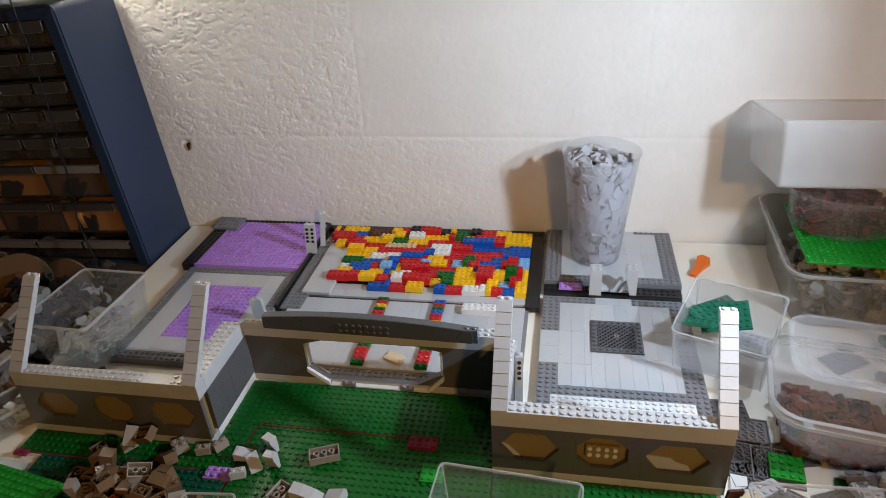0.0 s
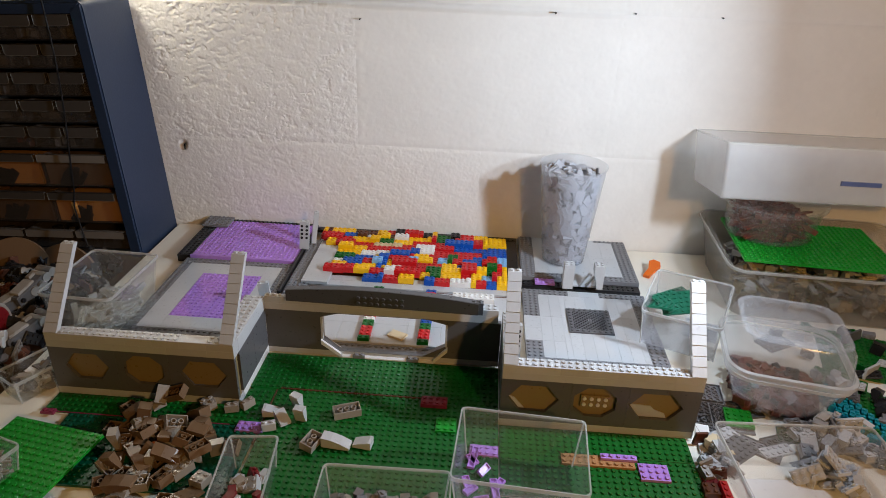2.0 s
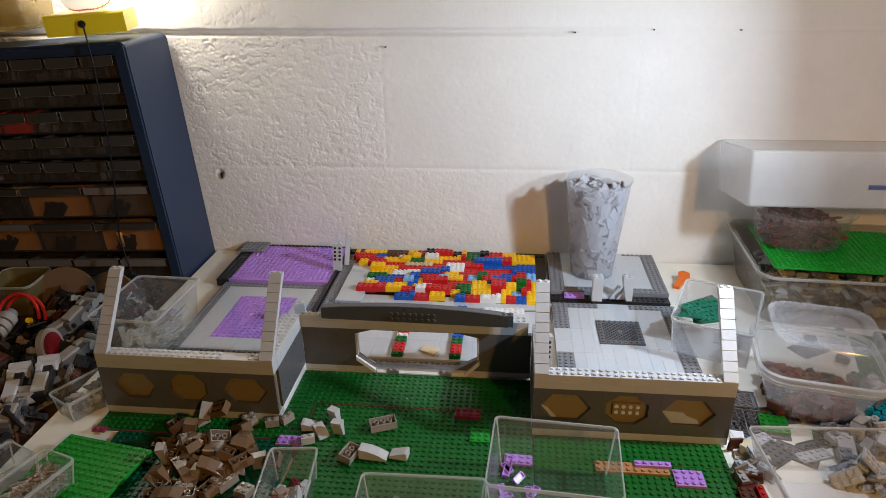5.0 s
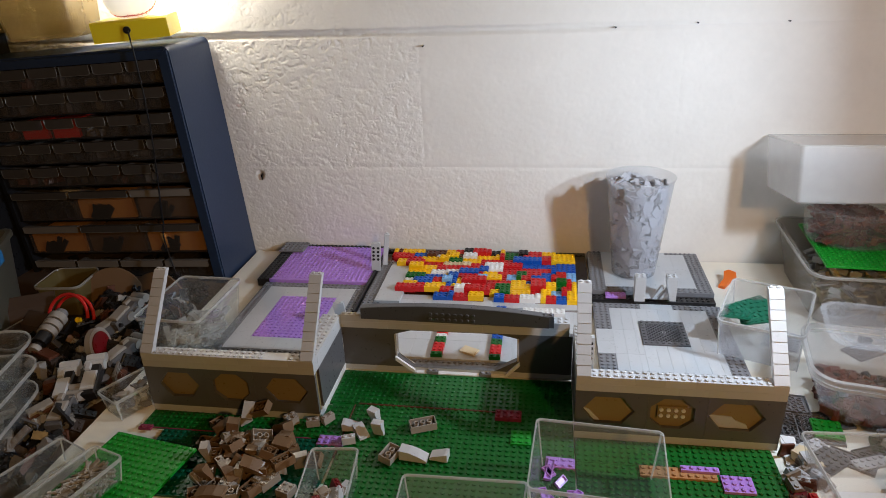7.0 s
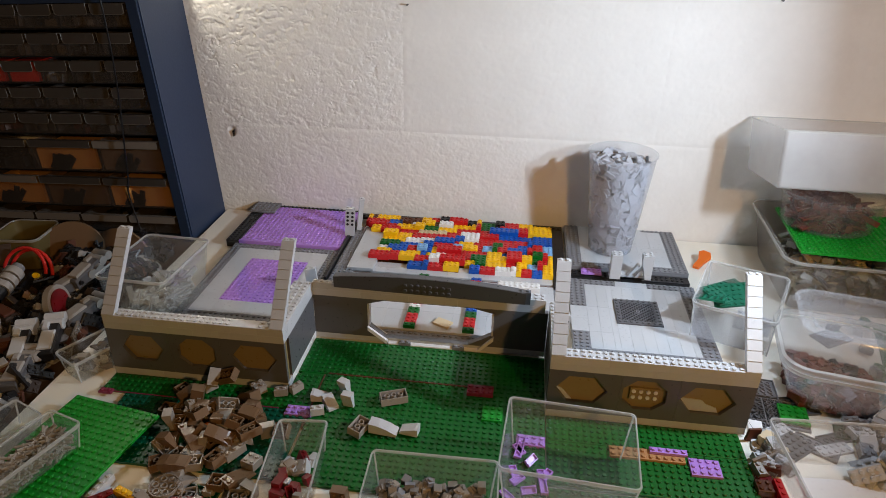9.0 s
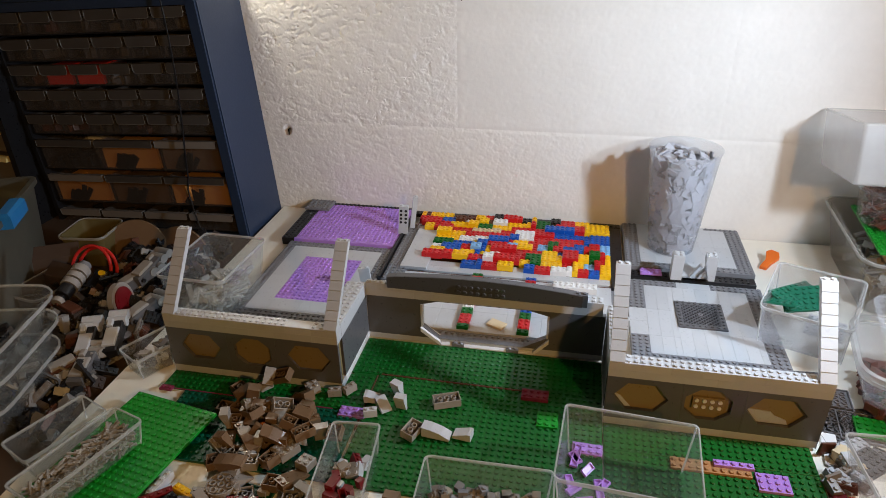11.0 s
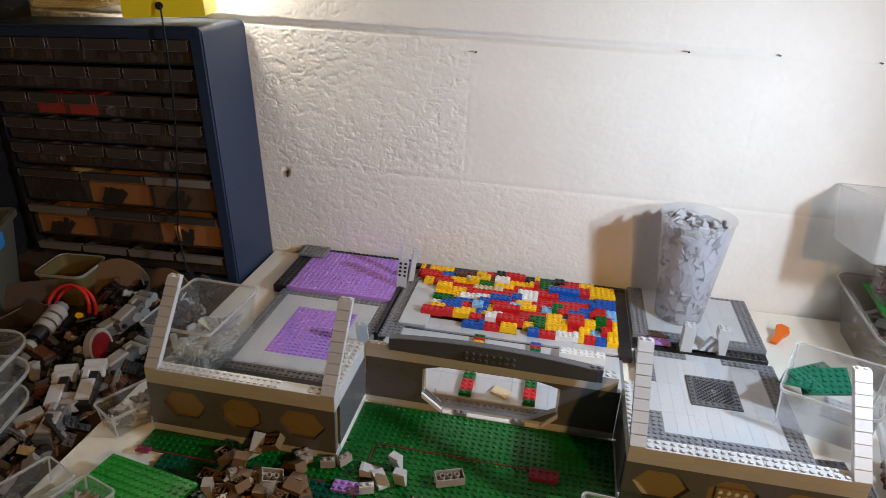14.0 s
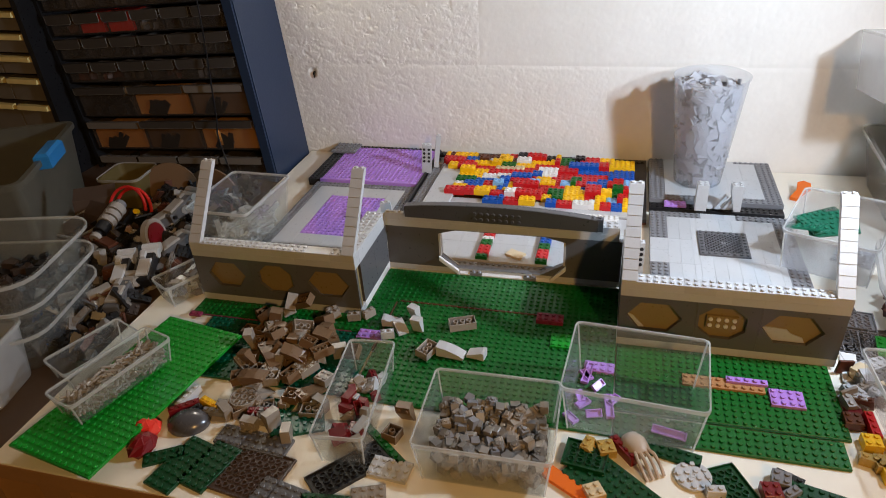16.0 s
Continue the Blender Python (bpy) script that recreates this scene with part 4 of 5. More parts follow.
# ---- the cup ----
def cup():
    t = thing("plastic_cup", "tall clear plastic cup full of grey bricks", "cup", 0.112, 0.425, 0.0102)
    r0, r1, h, n = .036, .0535, .172, 40
    prof = [(r0 - .002, 0), (r0, .002), (r0 + (r1 - r0) * .92, h * .92), (r1 - .001, h - .004), (r1 + .0015, h - .002), (r1 + .0015, h), (r1, h), (r1 - .0015, h - .006), (r0 - .001, .002)]
    rings = [[(r * math.cos(2 * math.pi * i / n), r * math.sin(2 * math.pi * i / n), z) for i in range(n)] for r, z in prof]
    part("cup_wall", Shape().loft(rings, True, True, True), CUPM, t, smooth=True)
    s, s2 = Shape(), Shape()
    g = random.Random(3)
    for k in range(900):
        z = .006 + (h - .010) * (g.random() * .93 if k < 820 else g.uniform(.87, .945))
        r = r0 + (r1 - r0) * z / h - .0065
        a = g.uniform(0, 2 * math.pi)
        rim = k % 5 and k < 820
        rr = r * (g.uniform(.93, 1) if rim else math.sqrt(g.random()) * .9)
        sh = brick_shape(g.choice((1, 2, 2)), g.choice((1, 2)), g.choice((P * .8, P, P)), False)
        face = pose(rr * math.cos(a), rr * math.sin(a), z, 0, 0, math.degrees(a) + 90) @ pose(0, 0, 0, (90 + g.uniform(-10, 10)) if rim else g.uniform(-60, 60), g.uniform(-8, 8), 0) @ pose(0, 0, 0, 0, 0, g.uniform(0, 360))
        (s2 if k % 9 == 0 else s).merged(sh, face @ Matrix.Translation((-.005, -.006, -.0016)))
    PALE = plastic("pale_grey_plastic", (0.42, 0.43, 0.47), 0.5)
    part("brick_filling", s, PALE, t, "light grey plates and tiles", kind="stuff")
    part("brick_filling", s2, MG, t, "darker grey plates and tiles", kind="stuff")


cup()


# ---- loose bricks ----
def loose_mesh(kind, material):
    def make():
        if kind == "slope":
            s = slope_shape(2, 2)
        elif kind == "steep":
            s = slope_shape(2, 2, 3 * B * .8, .0015)
        elif kind == "long":
            s = slope_shape(2, 4)
        elif kind == "tall":
            s = slope_shape(2, 3)
        elif kind == "wedge":
            s = Shape().prism([(0, 0), (2.6 * S, 0), (2.6 * S, B), (2.2 * S, B), (0, .0035)], 0, 1.6 * S)
        elif kind == "long_wedge":
            s = Shape().prism([(0, 0), (4 * S, 0), (4 * S, .0125), (2.6 * S, .0112), (1.2 * S, .0078), (0, .0030)], 0, 1.7 * S)
        elif kind == "hollow22":
            s = hollow_shape(2, 2)
        elif kind == "hollow23":
            s = hollow_shape(2, 3)
        elif kind == "hollow24":
            s = hollow_shape(2, 4)
        elif kind == "b22":
            s = brick_shape(2, 2)
        elif kind == "b23":
            s = brick_shape(3, 2)
        elif kind == "b12":
            s = brick_shape(2, 1)
        elif kind == "b11":
            s = brick_shape(1, 1)
        elif kind == "p24":
            s = brick_shape(4, 2, P)
        elif kind == "tile22":
            s = brick_shape(2, 2, P, False)
        else:
            s = brick_shape(4, 1, B)
        xs, ys = [v[0] for v in s.v], [v[1] for v in s.v]
        cx, cy = (min(xs) + max(xs)) / 2, (min(ys) + max(ys)) / 2
        s.v = [(x - cx, y - cy, z) for x, y, z in s.v]
        return s.mesh(kind, material)
    return cached((kind, material.name), make)


def settled(me, x, y, z, rx, ry, rz):
    """A pose at which the turned mesh just rests at height z."""
    m = pose(0, 0, 0, rx, ry, rz)
    low = min((m @ v.co).z for v in me.vertices)
    return pose(x, y, z - low, rx, ry, rz)


def loose(kind, material, x, y, z=0.0, rz=0, rx=0, ry=0, label="", group="loose bricks", name="loose_brick", category="toy brick"):
    me = loose_mesh(kind, material)
    return whole(name, me, material, label, category, settled(me, x, y, z, rx, ry, rz), group)


STONE = plastic("warm_grey_plastic", (0.30, 0.265, 0.23))
PEWTER = plastic("pewter_grey_plastic", (0.17, 0.155, 0.14))
# tan here is the warm light on grey bricks, put into the colour
WARMLIT = plastic("warm_lit_grey_plastic", (0.165, 0.10, 0.054))
L_SL = "slope brick lying loose on the green plate, warm light in its colour"
L_HO = "brick lying upside down on the green plate, warm light in its colour"
rng = random.Random(21)
ZS = 0.0018     # on the studs
# heap of slopes before the left wall, tan from warm light in the colour
SPOTS = [(-.430, -.027, "hollow22"), (-.404, -.013, "slope"), (-.431, -.062, "hollow22"), (-.414, -.058, "hollow22"), (-.409, -.080, "hollow22"), (-.398, -.064, "slope"),
         (-.394, -.090, "b22"), (-.379, -.044, "long"), (-.352, -.028, "wedge"), (-.343, -.010, "b22"), (-.314, -.012, "b12"), (-.298, -.003, "b12"), (-.340, -.062, "hollow24"),
         (-.320, -.066, "slope"), (-.407, -.103, "tall"), (-.374, -.121, "b22"), (-.389, -.130, "hollow23"), (-.402, -.140, "hollow22"), (-.346, -.127, "hollow22"), (-.332, -.112, "b23"),
         (-.322, -.092, "slope"), (-.303, -.085, "slope"), (-.306, -.125, "b22"), (-.312, -.146, "long"), (-.330, -.156, "hollow22")]
for i, (x, y, kind) in enumerate(SPOTS):
    m = STONE if i in (1, 9, 10, 11, 15, 19, 20, 21, 22) else WARMLIT
    loose(kind, m, x, y, ZS, rng.uniform(0, 360), rng.choice((0, 0, 90)) if kind in ("b22", "slope", "long") else 0, rng.uniform(-4, 4), L_HO if "hollow" in kind else L_SL)
for k in range(34):
    x, y = rng.gauss(-.362, .030), rng.gauss(-.078, .034)
    kind = rng.choice(("wedge", "wedge", "slope", "tall", "hollow22", "hollow23", "long_wedge"))
    loose(kind, WARMLIT if rng.random() < .62 else STONE, x, min(-.012, y), ZS + rng.choice((0, 0, .006, .011)), rng.uniform(0, 360), rng.choice((0, 20, 90, -25)), rng.uniform(-20, 20), L_HO if "hollow" in kind else L_SL)
for k in range(26):
    x, y = rng.uniform(-.40, -.20), rng.uniform(-.205, -.150)
    kind = rng.choice(("slope", "b22", "hollow22", "b12", "tall", "hollow23"))
    if -.29 < x < -.215:
        continue
    loose(kind, STONE if rng.random() < .7 else WARMLIT, x, y, TOP, rng.uniform(0, 360), rng.choice((0, 0, 90)), rng.uniform(-8, 8), "warm grey brick lying loose on the cream table")
# pale slopes on the yard's plate
L_W = "pale grey slope brick lying loose on the green plate"
for x, y, kind, rz, rx in ((-.266, -.012, "wedge", 95, 0), (-.238, .004, "wedge", -25, 90), (-.251, -.022, "wedge", 40, 0), (-.229, -.018, "wedge", -8, 90), (-.262, -.038, "b12", 20, 0)):
    loose(kind, LG, x, y, ZS, rz, rx, 0, L_W)
loose("hollow24", STONE, -.179, -.003, ZS, -68, 0, 0, "pale grey slope lying on its back")
loose("hollow23", STONE, -.208, -.058, ZS, -20, 0, 8, "warm grey brick lying upside down on the green plate")
loose("long_wedge", LG, -.180, -.055, ZS, 84, 0, 0, L_W)
loose("wedge", LG, -.151, -.052, ZS, -98, 0, 0, L_W)
# grey round parts and odd pieces along the front
def saucer(x, y, z, r, material, label, name="round_brick"):
    s = Shape().cyl(0, 0, 0, .0096, r, r, 24)
    n = 6
    for i in range(n):
        s.ring(r * .62 * math.cos(i * 2 * math.pi / n), r * .62 * math.sin(i * 2 * math.pi / n), .0096, .0118, .0026, .0036, 10)
    s.ring(0, 0, .0096, .0118, .0026, .0036, 10).ring(0, 0, .0096, .0122, r - .0012, r, 24)
    return whole(name, s, material, label, "toy brick", pose(x, y, z), smooth=True)


saucer(-.380, -.168, TOP, .0150, STONE, "warm grey round brick lying upside down")
dome = [[(r * math.cos(a) * 1.0, r * .78 * math.sin(a), z) for a in [2 * math.pi * i / 28 for i in range(28)]] for r, z in ((.021, .0), (.022, .003), (.0205, .008), (.015, .0125), (.007, .0148))]
whole("oval_shield", Shape().loft(dome, True, True, True), mat("gunmetal_plastic", (.10, .10, .11), .25, .3), "shiny dark grey oval toy shield", "toy part", pose(-.424, -.207, TOP, 0, 0, 20), smooth=True)
crystal = [[(r * math.cos(a + k * .4), r * .8 * math.sin(a + k * .4), z) for a in [2 * math.pi * i / 7 for i in range(7)]] for k, (r, z) in enumerate(((.013, 0), (.017, .006), (.012, .014), (.004, .018)))]
whole("red_rock", Shape().loft(crystal, True, True, True), mat("bright_red_rubber", (.75, .035, .02), .4), "bright red rock-shaped toy piece", "toy part", pose(-.462, -.226, TOP, 0, 0, 30))
whole("red_rock", Shape().loft(crystal, True, True, True), DR, "dark red rock-shaped toy piece", "toy part", pose(-.452, -.246, TOP, 0, 0, 80))
face = Shape().cyl(0, 0, 0, .009, .005, .005, 16).cyl(0, 0, .009, .0105, .0028, .0028, 12)
whole("orange_cylinder", face, OR, "small orange cylinder piece among loose bricks", "toy part", pose(-.372, -.085, .010, 60, 0, 30), smooth=True)
for x, y, rz, m in ((-.352, -.180, 10, DR), (-.44, -.19, 40, DR), (-.412, -.181, -20, YL), (-.43, -.199, 60, BK), (-.40, -.19, 5, MG), (-.445, -.175, 80, LG)):
    loose("b14", m, x, y, TOP, rz, 0, 0, "small loose toy brick on the cream table")


def flat_plate(x, y, nx, ny, material, rz, label, z=TOP, back=False, rx=0, ry=0):
    """A loose plate, face up or on its back with the tubes showing."""
    def make():
        s = hollow_shape(nx, ny, P) if back else brick_shape(nx, ny, P)
        s.v = [(a - nx * S / 2, b - ny * S / 2, c) for a, b, c in s.v]
        return s.mesh("plate", material)
    me = cached(("flat", nx, ny, material.name, back), make)
    return whole("loose_plate", me, material, label, "toy plate", settled(me, x, y, z, rx, ry, rz), "loose plates")


flat_plate(-.402, -.256, 4, 8, DGR, -14, "dark green plate flat on the table's front edge")
flat_plate(-.372, -.252, 4, 7, DGR, -14, "dark green plate flat on the table's front edge")
flat_plate(-.425, -.250, 5, 2, DGR, 30, "dark green plate flat on the table's front edge")
flat_plate(-.327, -.252, 8, 7, plastic("umber_plastic", (.075, .05, .042)), -8, "dark brown plate lying on its back", back=True)
flat_plate(-.345, -.215, 10, 3, DG, -4, "dark grey plate flat on the cream table")
flat_plate(-.237, -.228, 10, 4, BK, 48, "black plate lying on its back by the clear box", back=True)
flat_plate(-.214, -.193, 8, 1, GR, -38, "narrow green plate on the cream table")
flat_plate(-.347, -.172, 5, 4, TG, -6, "green plate lying on its back", back=True)
flat_plate(-.312, -.184, 7, 4, TG, 24, "teal green plate flat on the cream table")
flat_plate(-.290, -.272, 6, 4, DG, -10, "dark grey plate at the table's front edge")
flat_plate(-.245, -.272, 6, 3, DGR, 6, "dark green plate at the table's front edge")
flat_plate(-.199, -.221, 5, 3, LG, -4, "light grey tile flat on the cream table", back=False)
flat_plate(-.208, -.255, 4, 3, STONE, 20, "warm grey plate flat on the cream table")
flat_plate(-.022, -.172, 5, 4, DGR, -8, "dark green plate lying on its back", z=TOP + .004, back=True)
flat_plate(.008, -.205, 12, 6, DGR, -38, "dark green plate flat on the cream table")
flat_plate(.050, -.150, 8, 2, DGR, -12, "dark green plate by the clear box")
flat_plate(.105, -.180, 6, 4, DGR, -62, "dark green plate flat on the cream table", back=True)
flat_plate(.172, -.178, 6, 3, DGR, -14, "dark green plate flat on the cream table")
flat_plate(.155, -.158, 3, 1, BK, -25, "small black plate on the cream table")
for x, y, m, k, rz in ((.146, -.166, MG, "b22", -12), (.136, -.181, DR, "b22", 8), (.152, -.180, MG, "b12", 40), (.012, -.158, DR, "b14", -50), (-.004, -.160, GD, "b22", 20), (-.018, -.160, GD, "slope", 70), (.09, -.19, LG, "b12", 10), (-.012, -.212, TN, "b22", 30)):
    loose(k, m, x, y, TOP, rz, 0, 0, "small loose toy brick on the cream table")
disk = Shape().cyl(0, 0, 0, P, .0162, .0162, 28)
for i in range(4):
    for j in range(4):
        if (i, j) not in ((0, 0), (0, 3), (3, 0), (3, 3)):
            disk.stud((i - 1.5) * S, (j - 1.5) * S, P)
disk.ring(0, 0, P, P + .0006, .0018, .0026, 12)
whole("round_plate", disk, LG, "light grey round studded plate flat on the table", "toy plate", pose(.073, -.174, TOP, 0, 0, 20))
blade = Shape().slab([(0, 0), (.085, 0), (.092, .006), (.088, .013), (.078, .015), (0, .012)], 0, .004)
whole("orange_tool", blade, OR, "flat orange plastic brick separator", "toy tool", pose(.020, -.232, TOP + .004, -90, 0, 148))
claw = thing("claw_piece", "pale beige moulded toy claw with four prongs", "toy part", .024, -.156, TOP, rz=-58)
MOULD = mat("beige_moulded_plastic", (.50, .40, .32), .4)
rings = [[(x + 0, r * math.cos(a), .008 + r * .7 * math.sin(a)) for a in [2 * math.pi * i / 14 for i in range(14)]] for x, r in ((-.018, .003), (-.015, .009), (-.006, .0125), (.004, .011), (.009, .007))]
part("claw_base", Shape().loft(rings, True, True, True), MOULD, claw, smooth=True)
for k in range(4):
    dy = (k - 1.5) * .0048
    part("prong", Shape().tube([(.004, dy * .8, .011), (.014, dy * 1.2, .0115), (.024, dy * 1.3, .007), (.032, dy * 1.2, .0014)], .0017, 8), MOULD, claw, smooth=True)


# ---- clear boxes with bricks ----
def heap(parent, n, w, d, h, mats, seed, kinds=("b11", "b12", "b22", "slope"), z0=.002, label="", piece="brick_filling"):
    """Bricks that fill a box, joined into one part for each colour."""
    g = random.Random(seed)
    shapes = {m.name: (m, Shape()) for m in mats}
    for k in range(n):
        m = g.choice(mats)
        kind = g.choice(kinds)
        nx, ny, hh = {"b11": (1, 1, B), "b12": (2, 1, B), "b22": (2, 2, B), "p12": (2, 1, P), "p14": (4, 1, P), "slope": (2, 2, B)}[kind]
        s = slope_shape(1, 2) if kind == "slope" else (hollow_shape(nx, ny, hh) if g.random() < .3 and nx > 1 else brick_shape(nx, ny, hh, g.random() < .5))
        x, y = g.uniform(-w / 2, w / 2), g.uniform(-d / 2, d / 2)
        z = z0 + h * (k / n) * g.uniform(.7, 1)
        shapes[m.name][1].merged(s, pose(x, y, z + .004, g.choice((0, 90, 180, g.uniform(-40, 40))), g.uniform(-25, 25), g.uniform(0, 360)) @ Matrix.Translation((-nx * S / 2, -ny * S / 2, -hh / 2)))
    for m, s in shapes.values():
        if s.v:
            part(piece, s, m, parent, label, kind="stuff")


box = tub("clear_box", "narrow clear plastic box with dark red and grey bricks", -.252, -.159, TOP, .044, .128, .050, .138, .043, CLEAR, 5.5, .004, "clear boxes", lip=.0012, corners=True)
heap(box, 26, .030, .10, .008, (STONE, DR, LG, DR), 31)
box = tub("clear_box", "square clear plastic box half full of grey bricks", -.111, -.179, TOP, .114, .090, .124, .100, .052, CLEAR, 1, .005, "clear boxes", lip=.0012, corners=True)
heap(box, 560, .098, .076, .028, (STONE, STONE, PEWTER, PEWTER, MG), 32, ("b11",))
box = tub("clear_box", "square clear plastic box with a few lavender bricks", .019, -.100, .0, .118, .090, .130, .102, .060, CLEAR, -4, .005, "clear boxes", lip=.0012, corners=True)
for i, (x, y, nx, rz) in enumerate(((-.047, .020, 4, 84), (-.042, .030, 2, 130), (-.038, .010, 2, 60), (-.046, -.006, 2, 110), (-.050, -.018, 2, 50), (-.042, -.028, 2, 20), (-.020, -.006, 2, 60), (-.015, -.022, 4, 102), (.020, -.030, 4, -8), (-.048, -.034, 2, 140))):
    me = cached(("lav", nx), lambda: hollow_shape(nx, 1, P).mesh("lavender_plate", LV))
    part("lavender_plate", me, LV, box, m=settled(me, x, y, .0024, 35 if i % 3 == 2 else 0, 0, rz))
whole("lavender_plate", brick(4, 2, P, LV), LV, "lavender plate on the green baseplate behind a clear box", "toy plate", pose(-.0325, -.0545, 0, 0, 0, -2))
box = tub("clear_box", "long clear plastic box of grey pegs on a green plate", -.518, -.188, .0172, .036, .112, .043, .120, .032, CLEAR, -17, .004, "clear boxes", lip=.0012, corners=True)
g = random.Random(8)
pins = Shape()
for k in range(620):
    pins.merged(Shape().cyl(0, 0, -.0075, .0075, .0016, n=7).cyl(0, 0, -.0008, .0008, .0024, n=7), pose(g.uniform(-.014, .014), g.uniform(-.050, .050), .004 + .017 * g.random(), 90 + g.uniform(-24, 24), 0, g.uniform(-60, 60)))
part("brick_filling", pins, plastic("grey_peg_plastic", (.27, .25, .22)), box, "grey connector pegs", kind="stuff")
tub("clear_box", "empty clear plastic box beside a green plate", -.588, -.142, TOP, .042, .082, .048, .090, .030, CLEAR, -22, .004, "clear boxes", lip=.0012, corners=True)
box = tub("clear_box", "small clear box of grey bricks by the brick wall", -.566, .012, TOP, .034, .062, .042, .070, .034, CLEAR, -28, .004, "clear boxes", lip=.0012, corners=True)
heap(box, 30, .022, .045, .016, (MG, LG), 34)
# the box of clear bricks over the left floor
box = tub("clear_box", "cloudy plastic box holding clear toy bricks", -.546, .148, .0086, .078, .108, .096, .126, .076, CLEAR, -2, .006, "clear boxes", lip=.002)
GLASSY = clear("clear_brick_plastic", (.95, .955, .955), .30, .06, (.95, .95, .94))
heap(box, 190, .050, .086, .030, (GLASSY,), 35, ("b11", "p12", "p12", "p14"), label="clear toy bricks")
loose("b12", BK, -.505, .085, .0092, 40, 0, 0, "small dark brick in a cloudy box")

# bright green plate across the corner
plate = ground_plate("baseplate", -.580, -.280, 14, 28, BG, "bright green studded plate lying over clutter", .0125, "green ground plates", -9.5)
loose("b22", MG, -.47, -.12, TOP, 12, 0, 0, "grey brick under the green plate")
loose("b22", MG, -.55, -.20, TOP, 12, 0, 0, "grey brick under the green plate")


# ---- the right end of the table ----
big = tub("storage_tub", "large cloudy storage tub full of grey and tan bricks", .500, .378, TOP, .270, .190, .305, .222, .090, MILKY, -3, .02, "tubs at the table's end", lip=.006)
heap(big, 460, .235, .150, .060, (LG, TN, MG, STONE), 41, ("b12", "b22", "slope", "p14"))
ground_plate("baseplate", .360, .292, 28, 20, BG, "green studded plate lying on the open tub", .0935, "green ground plates", -4.5)
oval = thing("small_tub", "round cloudy tub packed with reddish brown bricks", "container", .428, .392, .0955, "tubs at the table's end")
n = 36
prof = [(.060, 0), (.063, .003), (.070, .051), (.074, .051), (.0745, .056), (.070, .0565), (.068, .055), (.061, .003)]
part("tub", Shape().loft([[(r * 1.05 * math.cos(2 * math.pi * i / n), r * .88 * math.sin(2 * math.pi * i / n), z) for i in range(n)] for r, z in prof], True, True, True), CLEAR, oval, smooth=True)
RB = plastic("reddish_brown_plastic", (.13, .035, .022))
heap(oval, 330, .096, .076, .040, (RB, RB, RB, BN), 42, ("p12", "p14", "b12", "b12"))
part("lid", Shape().loft([[(r * 1.05 * math.cos(2 * math.pi * i / n), r * .88 * math.sin(2 * math.pi * i / n), z) for i in range(n)] for r, z in ((.0755, .0545), (.0755, .0585), (.070, .0600), (.068, .0590))], True, False, True), CLEAR, oval, smooth=True)
top = thing("frosted_box", "long frosted plastic box lying tilted on a round tub", "container", .490, .4115, .1575, "tubs at the table's end", rx=-9)
part("tub", Shape().loft([rounded(.330, .138, .005, 0), rounded(.334, .142, .006, .002), rounded(.344, .154, .006, .083), rounded(.341, .151, .006, .083), rounded(.331, .139, .006, .0032), rounded(.328, .136, .005, .0032)], True, True, True), FROST, top, smooth=True)
part("rim", Shape().loft([rounded(.346, .156, .006, .0825), rounded(.347, .157, .006, .0850), rounded(.344, .154, .006, .0860), rounded(.341, .151, .006, .0840)]), RIM, top, smooth=True)
part("tub_mark", Shape().box(.000, .058, -.0757, -.0735, .030, .0365), clear("faded_blue_print", (.5, .55, .75), .6, .3, (.25, .32, .55)), top, "faded blue printed bar")
# leaning clear tub with green plates
SEA = plastic("sea_green_plastic", (0.01, 0.13, 0.075))
lean = tub("clear_box", "clear plastic box with dark green plates leaning on the wall", .2589, .1973, .0205, .098, .094, .101, .098, .062, HAZE, -24, .006, "clear boxes", rx=9.7, ry=-1.5, lip=.002, corners=True)
for k in range(3):
    part("green_plate", cached(("leafplate", k), lambda: brick_shape(7 + k, 5, P).mesh("green_plate", SEA)), SEA, lean, m=pose(-.028 + .006 * k, -.004 - .004 * k, .022 + .010 * k, 12 - 9 * k, 18 * k - 10, 20 + 35 * k))
# two clear tubs, one upside down on the other
low = tub("small_tub", "clear square tub with reddish brown bricks", .347, .093, TOP + .004, .096, .088, .134, .125, .062, HAZE, -11, .026, "tubs at the table's end", lip=.004)
heap(low, 430, .086, .078, .014, (RB, RB, BN, BK, RB), 43)
ROSE = plastic("rose_tan_plastic", (0.62, 0.44, 0.40))
me = loose_mesh("tile22", ROSE)
part("loose_tile", me, ROSE, low, m=settled(me, -.034, -.032, .004, 50, 0, 20))
cover = thing("tub_cover", "clear square tub upside down as a cover", "container", .348, .094, TOP + .0675, "tubs at the table's end", rz=-11)
part("rim", Shape().loft([rounded(.145, .136, .029, 0), rounded(.146, .137, .029, .003), rounded(.145, .136, .029, .006), rounded(.138, .129, .028, .0068), rounded(.136, .127, .028, .001)]), RIM, cover, "thick clear rim", smooth=True)
part("shell", Shape().loft([rounded(.134, .125, .027, .001), rounded(.134, .125, .027, .007), rounded(.127, .118, .026, .036), rounded(.118, .109, .026, .044), rounded(.090, .081, .020, .0455), rounded(.088, .079, .020, .040)], True, False, True), HAZE, cover, smooth=True)
part("top_ridge", Shape().loft([rounded(.117, .108, .026, .0442), rounded(.119, .110, .026, .0456), rounded(.113, .104, .025, .0468), rounded(.108, .099, .024, .0458)]), HAZE, cover, smooth=True)
